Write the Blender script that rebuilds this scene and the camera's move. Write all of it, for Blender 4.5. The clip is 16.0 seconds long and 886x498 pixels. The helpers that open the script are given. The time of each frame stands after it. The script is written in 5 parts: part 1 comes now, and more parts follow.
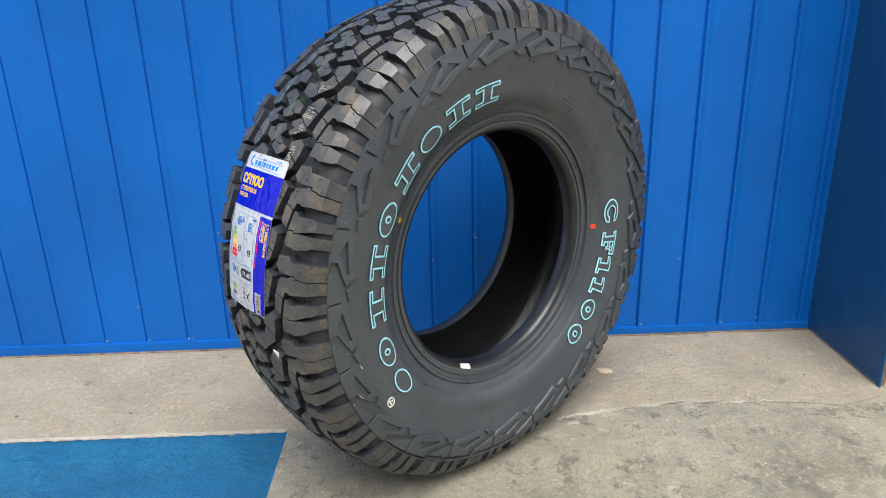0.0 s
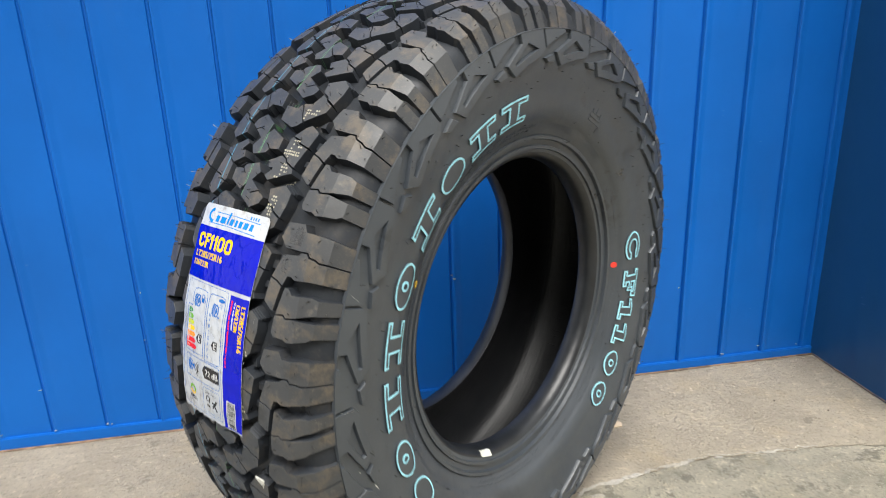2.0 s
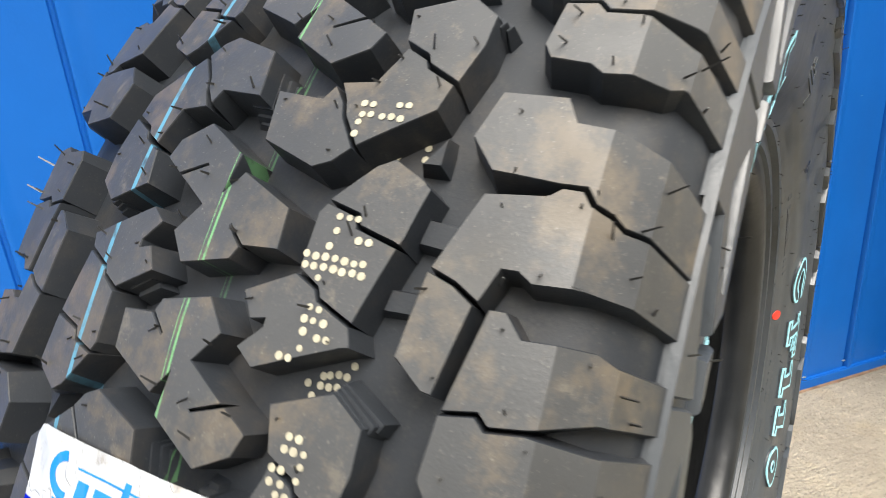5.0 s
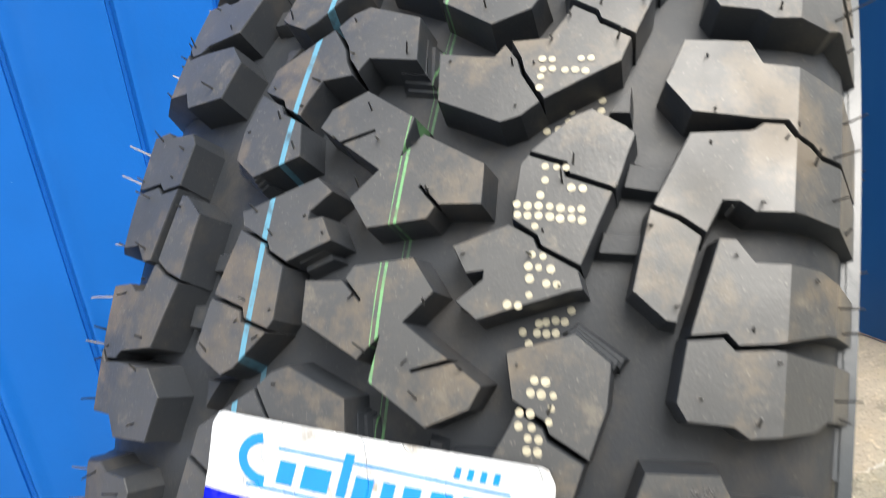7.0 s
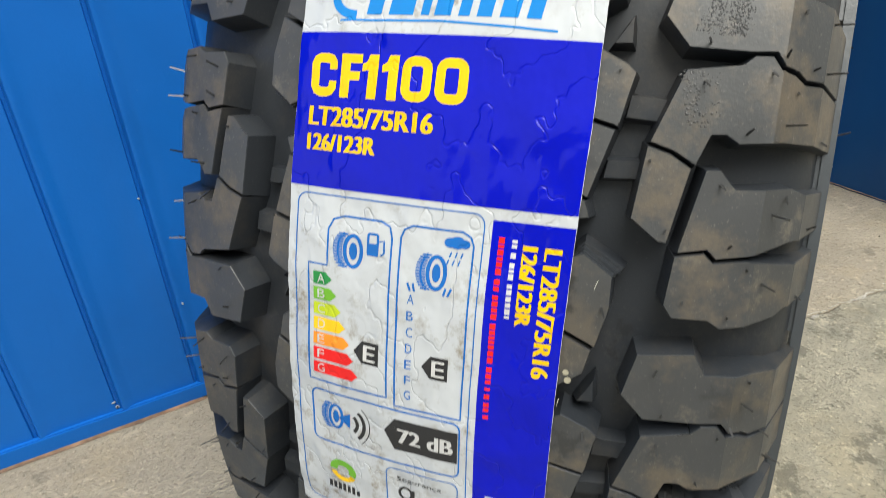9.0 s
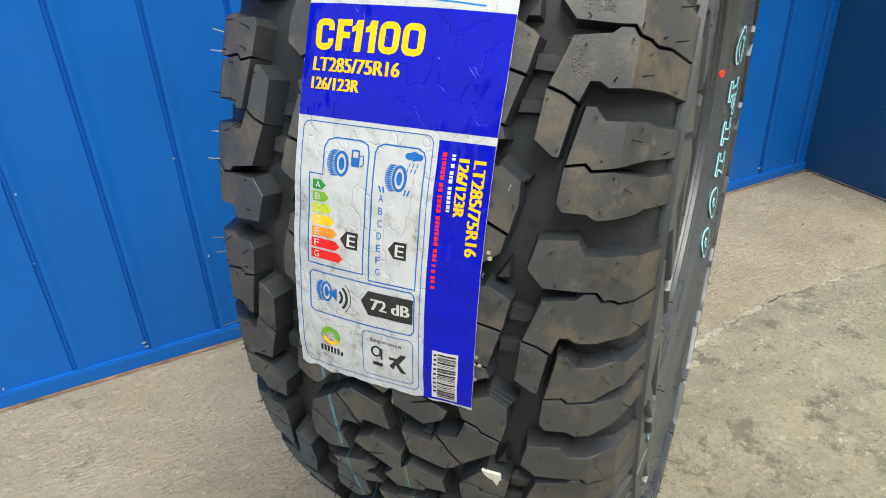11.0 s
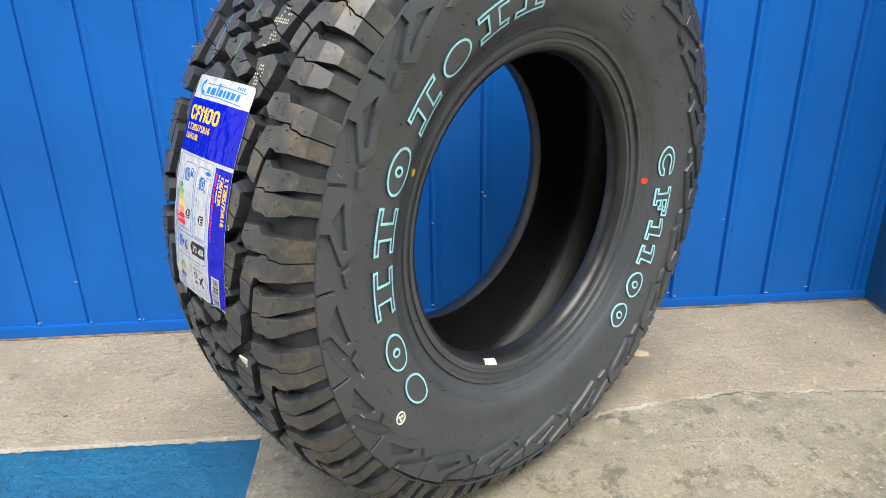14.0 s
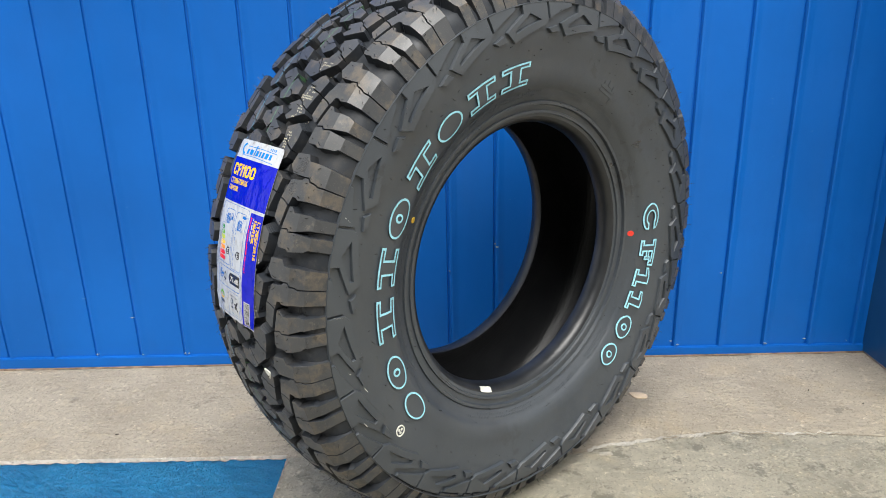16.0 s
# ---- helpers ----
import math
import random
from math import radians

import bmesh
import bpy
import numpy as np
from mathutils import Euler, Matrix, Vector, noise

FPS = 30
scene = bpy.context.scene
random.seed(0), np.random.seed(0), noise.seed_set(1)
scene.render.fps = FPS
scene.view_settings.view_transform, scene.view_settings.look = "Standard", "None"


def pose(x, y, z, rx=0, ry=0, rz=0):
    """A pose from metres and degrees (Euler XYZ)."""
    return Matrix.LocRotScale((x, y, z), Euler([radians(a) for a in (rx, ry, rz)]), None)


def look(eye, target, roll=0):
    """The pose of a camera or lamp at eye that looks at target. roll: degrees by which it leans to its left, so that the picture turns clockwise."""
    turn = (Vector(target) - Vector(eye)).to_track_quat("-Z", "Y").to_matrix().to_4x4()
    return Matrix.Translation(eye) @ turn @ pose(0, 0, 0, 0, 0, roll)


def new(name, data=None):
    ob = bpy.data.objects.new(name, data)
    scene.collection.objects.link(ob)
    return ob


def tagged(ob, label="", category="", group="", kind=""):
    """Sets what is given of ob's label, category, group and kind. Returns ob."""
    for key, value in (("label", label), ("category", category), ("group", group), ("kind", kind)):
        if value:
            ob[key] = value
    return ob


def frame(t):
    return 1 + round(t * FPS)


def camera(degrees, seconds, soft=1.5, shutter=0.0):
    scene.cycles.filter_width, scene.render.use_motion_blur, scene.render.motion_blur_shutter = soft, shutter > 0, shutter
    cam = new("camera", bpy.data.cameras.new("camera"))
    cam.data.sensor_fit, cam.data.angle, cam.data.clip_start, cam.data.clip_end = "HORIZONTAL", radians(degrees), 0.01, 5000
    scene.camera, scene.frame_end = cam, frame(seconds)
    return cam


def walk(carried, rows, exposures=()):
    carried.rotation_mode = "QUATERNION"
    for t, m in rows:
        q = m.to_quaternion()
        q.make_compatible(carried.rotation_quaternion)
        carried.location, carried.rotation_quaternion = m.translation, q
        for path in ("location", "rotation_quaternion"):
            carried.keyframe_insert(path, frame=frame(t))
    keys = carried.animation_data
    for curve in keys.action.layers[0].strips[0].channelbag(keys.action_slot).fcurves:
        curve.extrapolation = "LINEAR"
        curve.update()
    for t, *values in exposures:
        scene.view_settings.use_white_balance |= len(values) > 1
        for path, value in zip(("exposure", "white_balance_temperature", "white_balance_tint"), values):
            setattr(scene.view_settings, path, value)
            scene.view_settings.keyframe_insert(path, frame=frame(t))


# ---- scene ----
cam = camera(63.04, 16.0, soft=0.7, shutter=0.5)
ROWS = [
    (0.0, -0.1258, -1.1334, 0.8314, 69.99, 1.31, -1.47),
    (0.5, -0.1329, -1.0992, 0.8207, 70.67, 1.58, -2.45),
    (1.0, -0.1557, -1.0618, 0.8127, 71.27, 1.90, -4.25),
    (1.5, -0.1950, -0.9841, 0.8080, 71.14, 2.11, -5.98),
    (2.0, -0.2535, -0.8600, 0.8071, 70.87, 1.90, -9.57),
    (2.5, -0.2763, -0.7401, 0.8122, 69.81, 1.70, -10.19),
    (3.0, -0.2822, -0.6044, 0.7782, 68.69, 1.55, -9.30),
    (3.2, -0.2860, -0.5567, 0.7673, 68.42, 1.27, -8.95),
    (5.3, -0.3296, -0.3053, 0.7418, 67.28, 4.44, -21.33),
    (5.5, -0.3431, -0.2904, 0.7397, 66.95, 4.80, -22.39),
    (6.0, -0.3756, -0.2744, 0.7452, 67.87, 5.40, -23.71),
    (6.5, -0.3878, -0.2785, 0.7436, 68.95, 5.10, -26.13),
    (7.0, -0.3990, -0.3025, 0.7393, 67.44, 5.05, -28.67),
    (7.5, -0.4156, -0.3247, 0.7195, 65.27, 5.15, -29.27),
    (8.0, -0.4408, -0.3382, 0.6894, 63.25, 5.08, -28.80),
    (8.5, -0.4510, -0.3520, 0.6655, 61.50, 4.49, -28.36),
    (9.0, -0.4673, -0.3640, 0.6520, 60.20, 3.52, -28.30),
    (9.2, -0.4706, -0.3677, 0.6484, 59.87, 3.24, -28.28),
    (11.3, -0.4897, -0.4957, 0.6754, 59.96, 1.96, -24.37),
    (11.5, -0.4870, -0.5139, 0.6807, 60.35, 1.87, -22.95),
    (12.0, -0.4424, -0.5687, 0.6694, 61.14, 1.70, -18.40),
    (12.5, -0.3497, -0.6660, 0.6513, 63.12, 0.14, -9.80),
    (13.0, -0.2697, -0.7408, 0.6820, 65.65, 0.78, -7.88),
    (13.5, -0.2147, -0.8075, 0.7248, 66.33, 1.28, -5.66),
    (14.0, -0.1826, -0.8552, 0.7394, 66.56, 0.84, -3.69),
    (14.5, -0.1668, -0.9019, 0.7551, 67.61, 0.42, -2.76),
    (15.0, -0.1587, -0.9437, 0.7599, 69.06, 0.16, -1.83),
    (15.5, -0.1454, -0.9733, 0.7672, 70.64, 1.04, -1.28),
    (16.0, -0.1274, -1.0026, 0.7684, 71.32, 1.12, 0.00),
]
EXPOSE = [(0.0, 0.45, 6320, 10), (2.0, 0.55, 6500, 10), (3.0, 0.8, 6820, 11), (5.5, 0.98, 6780, 10), (6.0, 1.04, 6700, 10), (7.0, 1.0, 6740, 10), (8.0, 0.52, 6770, 8), (9.0, 0.42, 6670, 6), (11.5, 0.46, 6670, 6), (12.0, 0.54, 6670, 7), (12.5, 0.7, 6720, 9), (13.5, 0.64, 6670, 10), (14.5, 0.59, 6520, 10), (16.0, 0.5, 6420, 10)]
walk(cam, [(t, pose(x, y, z, rx, ry, rz)) for t, x, y, z, rx, ry, rz in ROWS], EXPOSE)

# ---- light: bright overcast sky in front of a wall ----
world = bpy.data.worlds.new("world")
scene.world = world
world.use_nodes = True
wn = world.node_tree
sky = wn.nodes.new("ShaderNodeTexSky")
sky.sky_type = "NISHITA"
sky.sun_disc = False
sky.sun_elevation, sky.sun_rotation = radians(63), radians(172)
sky.air_density, sky.dust_density, sky.ozone_density = 1.0, 6.0, 1.0
cloud = wn.nodes.new("ShaderNodeMix")
cloud.data_type = "RGBA"
cloud.inputs[0].default_value = 0.9
cloud.inputs[7].default_value = (8.8, 8.9, 8.8, 1.0)
wn.links.new(sky.outputs[0], cloud.inputs[6])
wn.links.new(cloud.outputs[2], wn.nodes["Background"].inputs[0])
wn.nodes["Background"].inputs[1].default_value = 0.102
sun = new("sun", bpy.data.lights.new("sun", "SUN"))
sun.data.energy, sun.data.angle, sun.data.color = 3.5, radians(42), (1.0, 0.97, 0.92)
sun.matrix_world = look((0.35, -2.2, 5.0), (0, 0.2, 0.2))


# ---- materials ----
class Nodes:
    """A small builder for node materials."""

    def __init__(self, name, rough=0.5, metal=0.0, spec=0.5):
        self.m = bpy.data.materials.new(name)
        self.m.use_nodes = True
        self.t = self.m.node_tree
        self.b = self.t.nodes["Principled BSDF"]
        self.b.inputs["Roughness"].default_value = rough
        self.b.inputs["Metallic"].default_value = metal
        self.b.inputs["Specular IOR Level"].default_value = spec
        self.co = None

    def add(self, kind, **sets):
        n = self.t.nodes.new(kind)
        for k, v in sets.items():
            n.inputs[k].default_value = v
        return n

    def link(self, a, b):
        self.t.links.new(a, b)

    def coords(self, stretch=(1, 1, 1), of=None, space="Object"):
        tc = self.t.nodes.new("ShaderNodeTexCoord")
        if of is not None:
            tc.object = of
        mp = self.t.nodes.new("ShaderNodeMapping")
        mp.inputs["Scale"].default_value = stretch
        self.link(tc.outputs[space], mp.inputs["Vector"])
        return mp.outputs["Vector"]

    def noise(self, co, scale, detail=6.0, rough=0.55, lo=0.35, hi=0.65, a=0.0, b=1.0):
        n = self.add("ShaderNodeTexNoise", Scale=scale, Detail=detail, Roughness=rough)
        self.link(co, n.inputs["Vector"])
        r = self.add("ShaderNodeMapRange")
        for k, v in zip(("From Min", "From Max", "To Min", "To Max"), (lo, hi, a, b)):
            r.inputs[k].default_value = v
        self.link(n.outputs["Fac"], r.inputs["Value"])
        return r.outputs["Result"]

    def mix(self, fac, a, b):
        n = self.t.nodes.new("ShaderNodeMix")
        n.data_type = "RGBA"
        for sock, v in ((n.inputs[0], fac), (n.inputs[6], a), (n.inputs[7], b)):
            if isinstance(v, (float, int)):
                sock.default_value = v
            elif isinstance(v, tuple):
                sock.default_value = (*v, 1.0)
            else:
                self.link(v, sock)
        return n.outputs[2]

    def math(self, op, a, b=0.0, c=0.0):
        n = self.t.nodes.new("ShaderNodeMath")
        n.operation = op
        for sock, v in zip(n.inputs, (a, b, c)):
            if isinstance(v, (float, int)):
                sock.default_value = v
            else:
                self.link(v, sock)
        return n.outputs[0]

    def color(self, v):
        if isinstance(v, tuple):
            self.b.inputs["Base Color"].default_value = (*v, 1.0)
        else:
            self.link(v, self.b.inputs["Base Color"])

    def rough(self, v):
        self.link(v, self.b.inputs["Roughness"])

    def bump(self, height, dist, strength=1.0):
        n = self.add("ShaderNodeBump", Strength=strength, Distance=dist)
        self.link(height, n.inputs["Height"])
        if self.b.inputs["Normal"].links:
            self.link(self.b.inputs["Normal"].links[0].from_socket, n.inputs["Normal"])
        self.link(n.outputs["Normal"], self.b.inputs["Normal"])


def plain(name, color, rough=0.5, dirt=0.15, scale=60.0):
    k = Nodes(name, rough)
    co = k.coords()
    dark = tuple(c * (1 - 2 * dirt) for c in color)
    k.color(k.mix(k.noise(co, scale), dark, color))
    return k.m


# tyre root: local x points out of the tread towards the open side, local y along the axle, z up
tyre = tagged(new("tyre"), "new black all-terrain tyre with outlined raised lettering, standing on concrete", "tyre")
tyre.matrix_world = pose(-0.0702, 0.0940, -0.0045, 0, 0, 219.955)
ZC = 0.4080


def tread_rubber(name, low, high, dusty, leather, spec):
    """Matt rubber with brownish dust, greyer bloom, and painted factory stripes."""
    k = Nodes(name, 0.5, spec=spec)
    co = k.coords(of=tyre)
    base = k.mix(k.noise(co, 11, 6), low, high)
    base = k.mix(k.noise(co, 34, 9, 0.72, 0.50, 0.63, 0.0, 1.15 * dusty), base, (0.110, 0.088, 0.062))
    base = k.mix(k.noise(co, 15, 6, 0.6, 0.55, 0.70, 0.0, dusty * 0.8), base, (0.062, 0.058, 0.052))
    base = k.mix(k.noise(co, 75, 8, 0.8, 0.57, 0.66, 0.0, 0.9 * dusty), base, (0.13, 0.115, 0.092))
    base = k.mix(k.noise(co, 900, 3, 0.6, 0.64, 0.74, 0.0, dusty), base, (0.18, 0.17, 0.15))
    sep = k.t.nodes.new("ShaderNodeSeparateXYZ")
    k.link(co, sep.inputs[0])
    wob = k.math("MULTIPLY", k.noise(co, 6, 2, 0.5, 0.3, 0.7, -1.0, 1.0), 0.0022)
    for place, half, tint in ((-0.0452, 0.00105, (0.08, 0.26, 0.38)), (0.0004, 0.00045, (0.12, 0.32, 0.13)), (-0.0014, 0.00016, (0.13, 0.34, 0.13))):
        off = k.math("ABSOLUTE", k.math("ADD", k.math("SUBTRACT", sep.outputs["Y"], place), wob))
        on = k.math("LESS_THAN", off, half)
        worn = k.math("MULTIPLY", on, k.noise(co, 160, 4, 0.6, 0.3, 0.5, 0.15 if dusty > 0.3 else 0.05, 0.9 if dusty > 0.3 else 0.35))
        base = k.mix(worn, base, tint)
    damp = k.math("MULTIPLY", k.noise(co, 38, 8, 0.7, 0.56, 0.60), k.noise(co, 5.3, 2, 0.5, 0.50, 0.60))
    base = k.mix(k.math("MULTIPLY", damp, 0.65), base, (0.012, 0.0128, 0.014))
    k.color(base)
    k.rough(k.math("SUBTRACT", k.noise(co, 26, 6, 0.6, 0.3, 0.7, 0.36, 0.60), k.math("MULTIPLY", damp, 0.14)))
    k.bump(k.noise(co, 900, 3, 0.6), 0.0002, 0.12)
    peel = k.math("MULTIPLY", k.noise(k.coords((1, 1, 0.7), of=tyre), 650, 3, 0.6, 0.35, 0.65), k.noise(co, 14, 4, 0.6, 0.55, 0.64))
    k.bump(peel, 0.00022, 0.28 * dusty)
    k.bump(k.noise(co, 60, 3), 0.0006, leather)
    return k.m


def side_rubber(name):
    k = Nodes(name, 0.5, spec=0.85)
    co = k.coords(of=tyre)
    base = k.mix(k.noise(co, 7, 5), (0.036, 0.0440, 0.0540), (0.050, 0.0590, 0.0690))
    base = k.mix(k.noise(co, 40, 7, 0.7, 0.56, 0.75, 0.0, 0.5), base, (0.052, 0.051, 0.050))
    damp = k.math("MULTIPLY", k.noise(co, 22, 8, 0.7, 0.55, 0.58), k.noise(co, 3.1, 2, 0.5, 0.47, 0.56))
    base = k.mix(k.math("MULTIPLY", damp, 0.7), base, (0.012, 0.0135, 0.016))
    k.color(base)
    k.rough(k.math("SUBTRACT", k.noise(co, 15, 6, 0.6, 0.3, 0.7, 0.34, 0.50), k.math("MULTIPLY", damp, 0.12)))
    k.bump(k.noise(co, 500, 4), 0.0002, 0.25)
    k.bump(k.noise(co, 16, 3), 0.0015, 0.3)
    return k.m


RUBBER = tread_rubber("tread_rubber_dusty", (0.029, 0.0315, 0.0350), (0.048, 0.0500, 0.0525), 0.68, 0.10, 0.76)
# Groove rubber: less dust, and groove shade put in as darker, bluer colour.
GROOVES = tread_rubber("tread_rubber_clean_shaded", (0.0170, 0.0206, 0.0262), (0.0255, 0.0295, 0.0360), 0.15, 0.05, 0.34)
SIDE = side_rubber("sidewall_rubber")
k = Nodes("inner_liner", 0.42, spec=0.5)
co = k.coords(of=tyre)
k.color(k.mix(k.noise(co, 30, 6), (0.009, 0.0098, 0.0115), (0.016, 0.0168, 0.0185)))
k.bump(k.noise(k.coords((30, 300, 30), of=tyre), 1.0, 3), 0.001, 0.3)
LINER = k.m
k = Nodes("bead_rubber", 0.34, spec=0.5)
co = k.coords(of=tyre)
k.color(k.mix(k.noise(co, 25, 6), (0.010, 0.0115, 0.0135), (0.021, 0.023, 0.026)))
k.bump(k.noise(co, 60, 4), 0.0006, 0.3)
BEAD = k.m
k = Nodes("hair_rubber", 0.3)
k.color((0.027, 0.0275, 0.028))
HAIR = k.m
k = Nodes("wet_film", 0.16)
k.color((0.03, 0.031, 0.033))
WET = k.m
OUTLINE = plain("letter_coating", (0.36, 0.76, 0.88), 0.45, 0.14, 90)
k = Nodes("label_paper_dirty", 0.2)
co = k.coords(of=tyre)
stain = k.math("MULTIPLY", k.noise(co, 90, 9, 0.75, 0.52, 0.66, 0.0, 0.95), k.noise(co, 14, 3, 0.5, 0.42, 0.62, 0.15, 1.0))
k.color(k.mix(stain, (0.51, 0.535, 0.565), (0.23, 0.19, 0.13)))
PAPER = k.m


def crease(k):
    """Soft waves and a few sharp folds, shared by the paper and its print."""
    co = k.coords((1, 1.5, 1), of=tyre)
    k.bump(k.noise(co, 24, 2, 0.5), 0.0016, 0.6)
    k.bump(k.noise(k.coords((1, 1.3, 0.9), of=tyre), 70, 2, 0.5), 0.0009, 0.45)
    fold = k.math("ABSOLUTE", k.math("SUBTRACT", k.noise(k.coords((1, 1, 0.7), of=tyre), 45, 3, 0.55, 0.0, 1.0), 0.5))
    k.bump(k.math("MINIMUM", fold, 0.012), 0.022, 0.8)


crease(k)


def ink(name, color, rough=0.14):
    k = Nodes(name, rough, spec=0.22)
    co = k.coords(of=tyre)
    k.color(k.mix(k.noise(co, 90, 6, 0.6, 0.62, 0.76, 0.0, 0.35), color, tuple(0.75 * c + 0.012 for c in color)))
    crease(k)
    return k.m


INK_BLUE = ink("ink_royal_blue", (0.001, 0.005, 0.44), 0.12)
INK_SKY = ink("ink_sky_blue", (0.01, 0.20, 0.58))
INK_LINE = ink("ink_mid_blue", (0.012, 0.13, 0.46))
INK_YELLOW = ink("ink_yellow", (0.78, 0.49, 0.008))
INK_RED = ink("ink_red", (0.78, 0.02, 0.02))
INK_BLACK = ink("ink_black", (0.03, 0.03, 0.032))
INK_WHITE = ink("ink_white", (0.58, 0.58, 0.58))
INK_GREEN = ink("ink_green", (0.03, 0.26, 0.07))
INK_LEAF = ink("ink_leaf_green", (0.16, 0.42, 0.04))
INK_LIME = ink("ink_lime", (0.50, 0.60, 0.03))
INK_AMBER = ink("ink_amber", (0.85, 0.52, 0.02))
INK_ORANGE = ink("ink_orange", (0.85, 0.28, 0.03))
PAINT_CREAM = plain("stamp_paint_cream", (0.44, 0.41, 0.31), 0.5, 0.12, 200)
PAINT_RED = plain("dot_paint_red", (0.80, 0.05, 0.03), 0.5, 0.1, 200)
PAINT_YELLOW = plain("dot_paint_yellow", (0.78, 0.50, 0.05), 0.5, 0.1, 200)
TAG = plain("bead_tag_paper", (0.74, 0.74, 0.66), 0.5, 0.1, 150)


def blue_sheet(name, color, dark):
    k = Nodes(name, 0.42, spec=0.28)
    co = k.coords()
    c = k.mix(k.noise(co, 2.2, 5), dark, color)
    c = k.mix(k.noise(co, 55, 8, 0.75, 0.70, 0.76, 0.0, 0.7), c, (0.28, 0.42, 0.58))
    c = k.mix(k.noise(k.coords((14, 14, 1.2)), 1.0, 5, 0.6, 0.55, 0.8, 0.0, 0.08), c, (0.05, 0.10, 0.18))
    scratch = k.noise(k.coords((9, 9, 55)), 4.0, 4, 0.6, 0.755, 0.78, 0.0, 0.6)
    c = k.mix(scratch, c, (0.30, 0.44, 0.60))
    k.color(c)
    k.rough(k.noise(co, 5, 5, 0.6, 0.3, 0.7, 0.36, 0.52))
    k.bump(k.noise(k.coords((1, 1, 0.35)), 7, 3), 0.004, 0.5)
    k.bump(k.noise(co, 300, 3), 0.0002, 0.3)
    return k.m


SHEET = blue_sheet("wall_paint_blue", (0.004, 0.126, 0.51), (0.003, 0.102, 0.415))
# Blue of the side panel: its shade is put in as a darker colour.
SHEET_SHADED = blue_sheet("wall_paint_blue_shaded", (0.012, 0.084, 0.225), (0.010, 0.070, 0.188))
k = Nodes("riser_paint_blue", 0.24)
co = k.coords()
c = k.mix(k.noise(co, 6, 6), (0.020, 0.28, 0.70), (0.034, 0.36, 0.80))
c = k.mix(k.noise(co, 60, 8, 0.7, 0.66, 0.72, 0.0, 0.9), c, (0.35, 0.50, 0.62))
k.color(c)
k.bump(k.noise(co, 190, 8, 0.8), 0.006, 0.9)
k.bump(k.noise(co, 75, 5, 0.65), 0.009, 0.9)
k.bump(k.noise(k.coords((1, 1, 1.6)), 20, 4, 0.6, 0.50, 0.58), 0.0012, 0.5)
k.bump(k.noise(co, 8, 4), 0.01, 0.4)
RISER = k.m


def concrete(name, light, dark, stain, stain_lo, grit=0.5, ripple=0.0):
    """Weathered concrete: broad tone, sharp-edged stains, scraped streaks, pits and pale worn spots."""
    k = Nodes(name, 0.75, spec=0.35)
    co = k.coords()
    c = k.mix(k.noise(co, 5, 9, 0.7, 0.38, 0.62), dark, light)
    c = k.mix(k.noise(co, 2.7, 12, 0.76, stain_lo, stain_lo + 0.14, 0.0, 0.8), c, stain)
    c = k.mix(k.noise(co, 7.5, 9, 0.7, 0.52, 0.64, 0.0, 0.35), c, (light[0] * 1.06, light[1] * 0.97, light[2] * 0.80))
    c = k.mix(k.noise(co, 13, 12, 0.78, stain_lo + 0.03, stain_lo + 0.07, 0.0, 0.75), c, stain)
    swirl = k.add("ShaderNodeTexNoise", Scale=3.0, Detail=8.0, Roughness=0.72, Distortion=2.4)
    k.link(k.coords((1.2, 9, 1) if ripple else (3.5, 4.5, 3)), swirl.inputs["Vector"])
    r = k.add("ShaderNodeMapRange")
    for key, v in zip(("From Min", "From Max", "To Min", "To Max"), (0.52, 0.66, 0.0, 0.22)):
        r.inputs[key].default_value = v
    k.link(swirl.outputs["Fac"], r.inputs["Value"])
    c = k.mix(r.outputs["Result"], c, tuple(v * 0.55 for v in dark))
    c = k.mix(k.noise(co, 42, 10, 0.8, 0.55, 0.62, 0.0, 0.55), c, tuple(min(1, v * 1.35) for v in light))
    c = k.mix(k.noise(co, 170, 7, 0.8, 0.53, 0.64, 0.0, 0.75), c, tuple(v * 0.5 for v in dark))
    pits = k.noise(k.coords((1, 0.4, 1)), 60, 6, 0.72, 0.65, 0.69, 0.0, 1.0)
    c = k.mix(k.math("MULTIPLY", pits, 0.4), c, tuple(v * 0.42 for v in dark))
    c = k.mix(k.noise(co, 120, 6, 0.75, 0.60, 0.68, 0.0, 0.9), c, tuple(min(1, v * 1.5) for v in light))
    k.color(c)
    k.bump(k.noise(co, 220, 8, 0.8), 0.006, grit)
    k.bump(k.math("MULTIPLY", pits, -1.0), 0.006, 0.8)
    k.bump(k.noise(co, 42, 10, 0.8, 0.50, 0.62), 0.003, 0.7 * grit)
    k.bump(swirl.outputs["Fac"], 0.010, 0.7 * grit)
    if ripple:
        wave = k.add("ShaderNodeTexWave", Scale=30.0, Distortion=14.0, Detail=3.0)
        wave.inputs["Detail Scale"].default_value = 1.4
        wave.bands_direction = "Y"
        k.link(co, wave.inputs["Vector"])
        k.bump(k.math("MULTIPLY", wave.outputs["Fac"], k.noise(co, 2.6, 4, 0.5, 0.42, 0.6)), 0.0028, ripple)
    k.bump(k.noise(co, 18, 5), 0.006, 0.4)
    return k.m


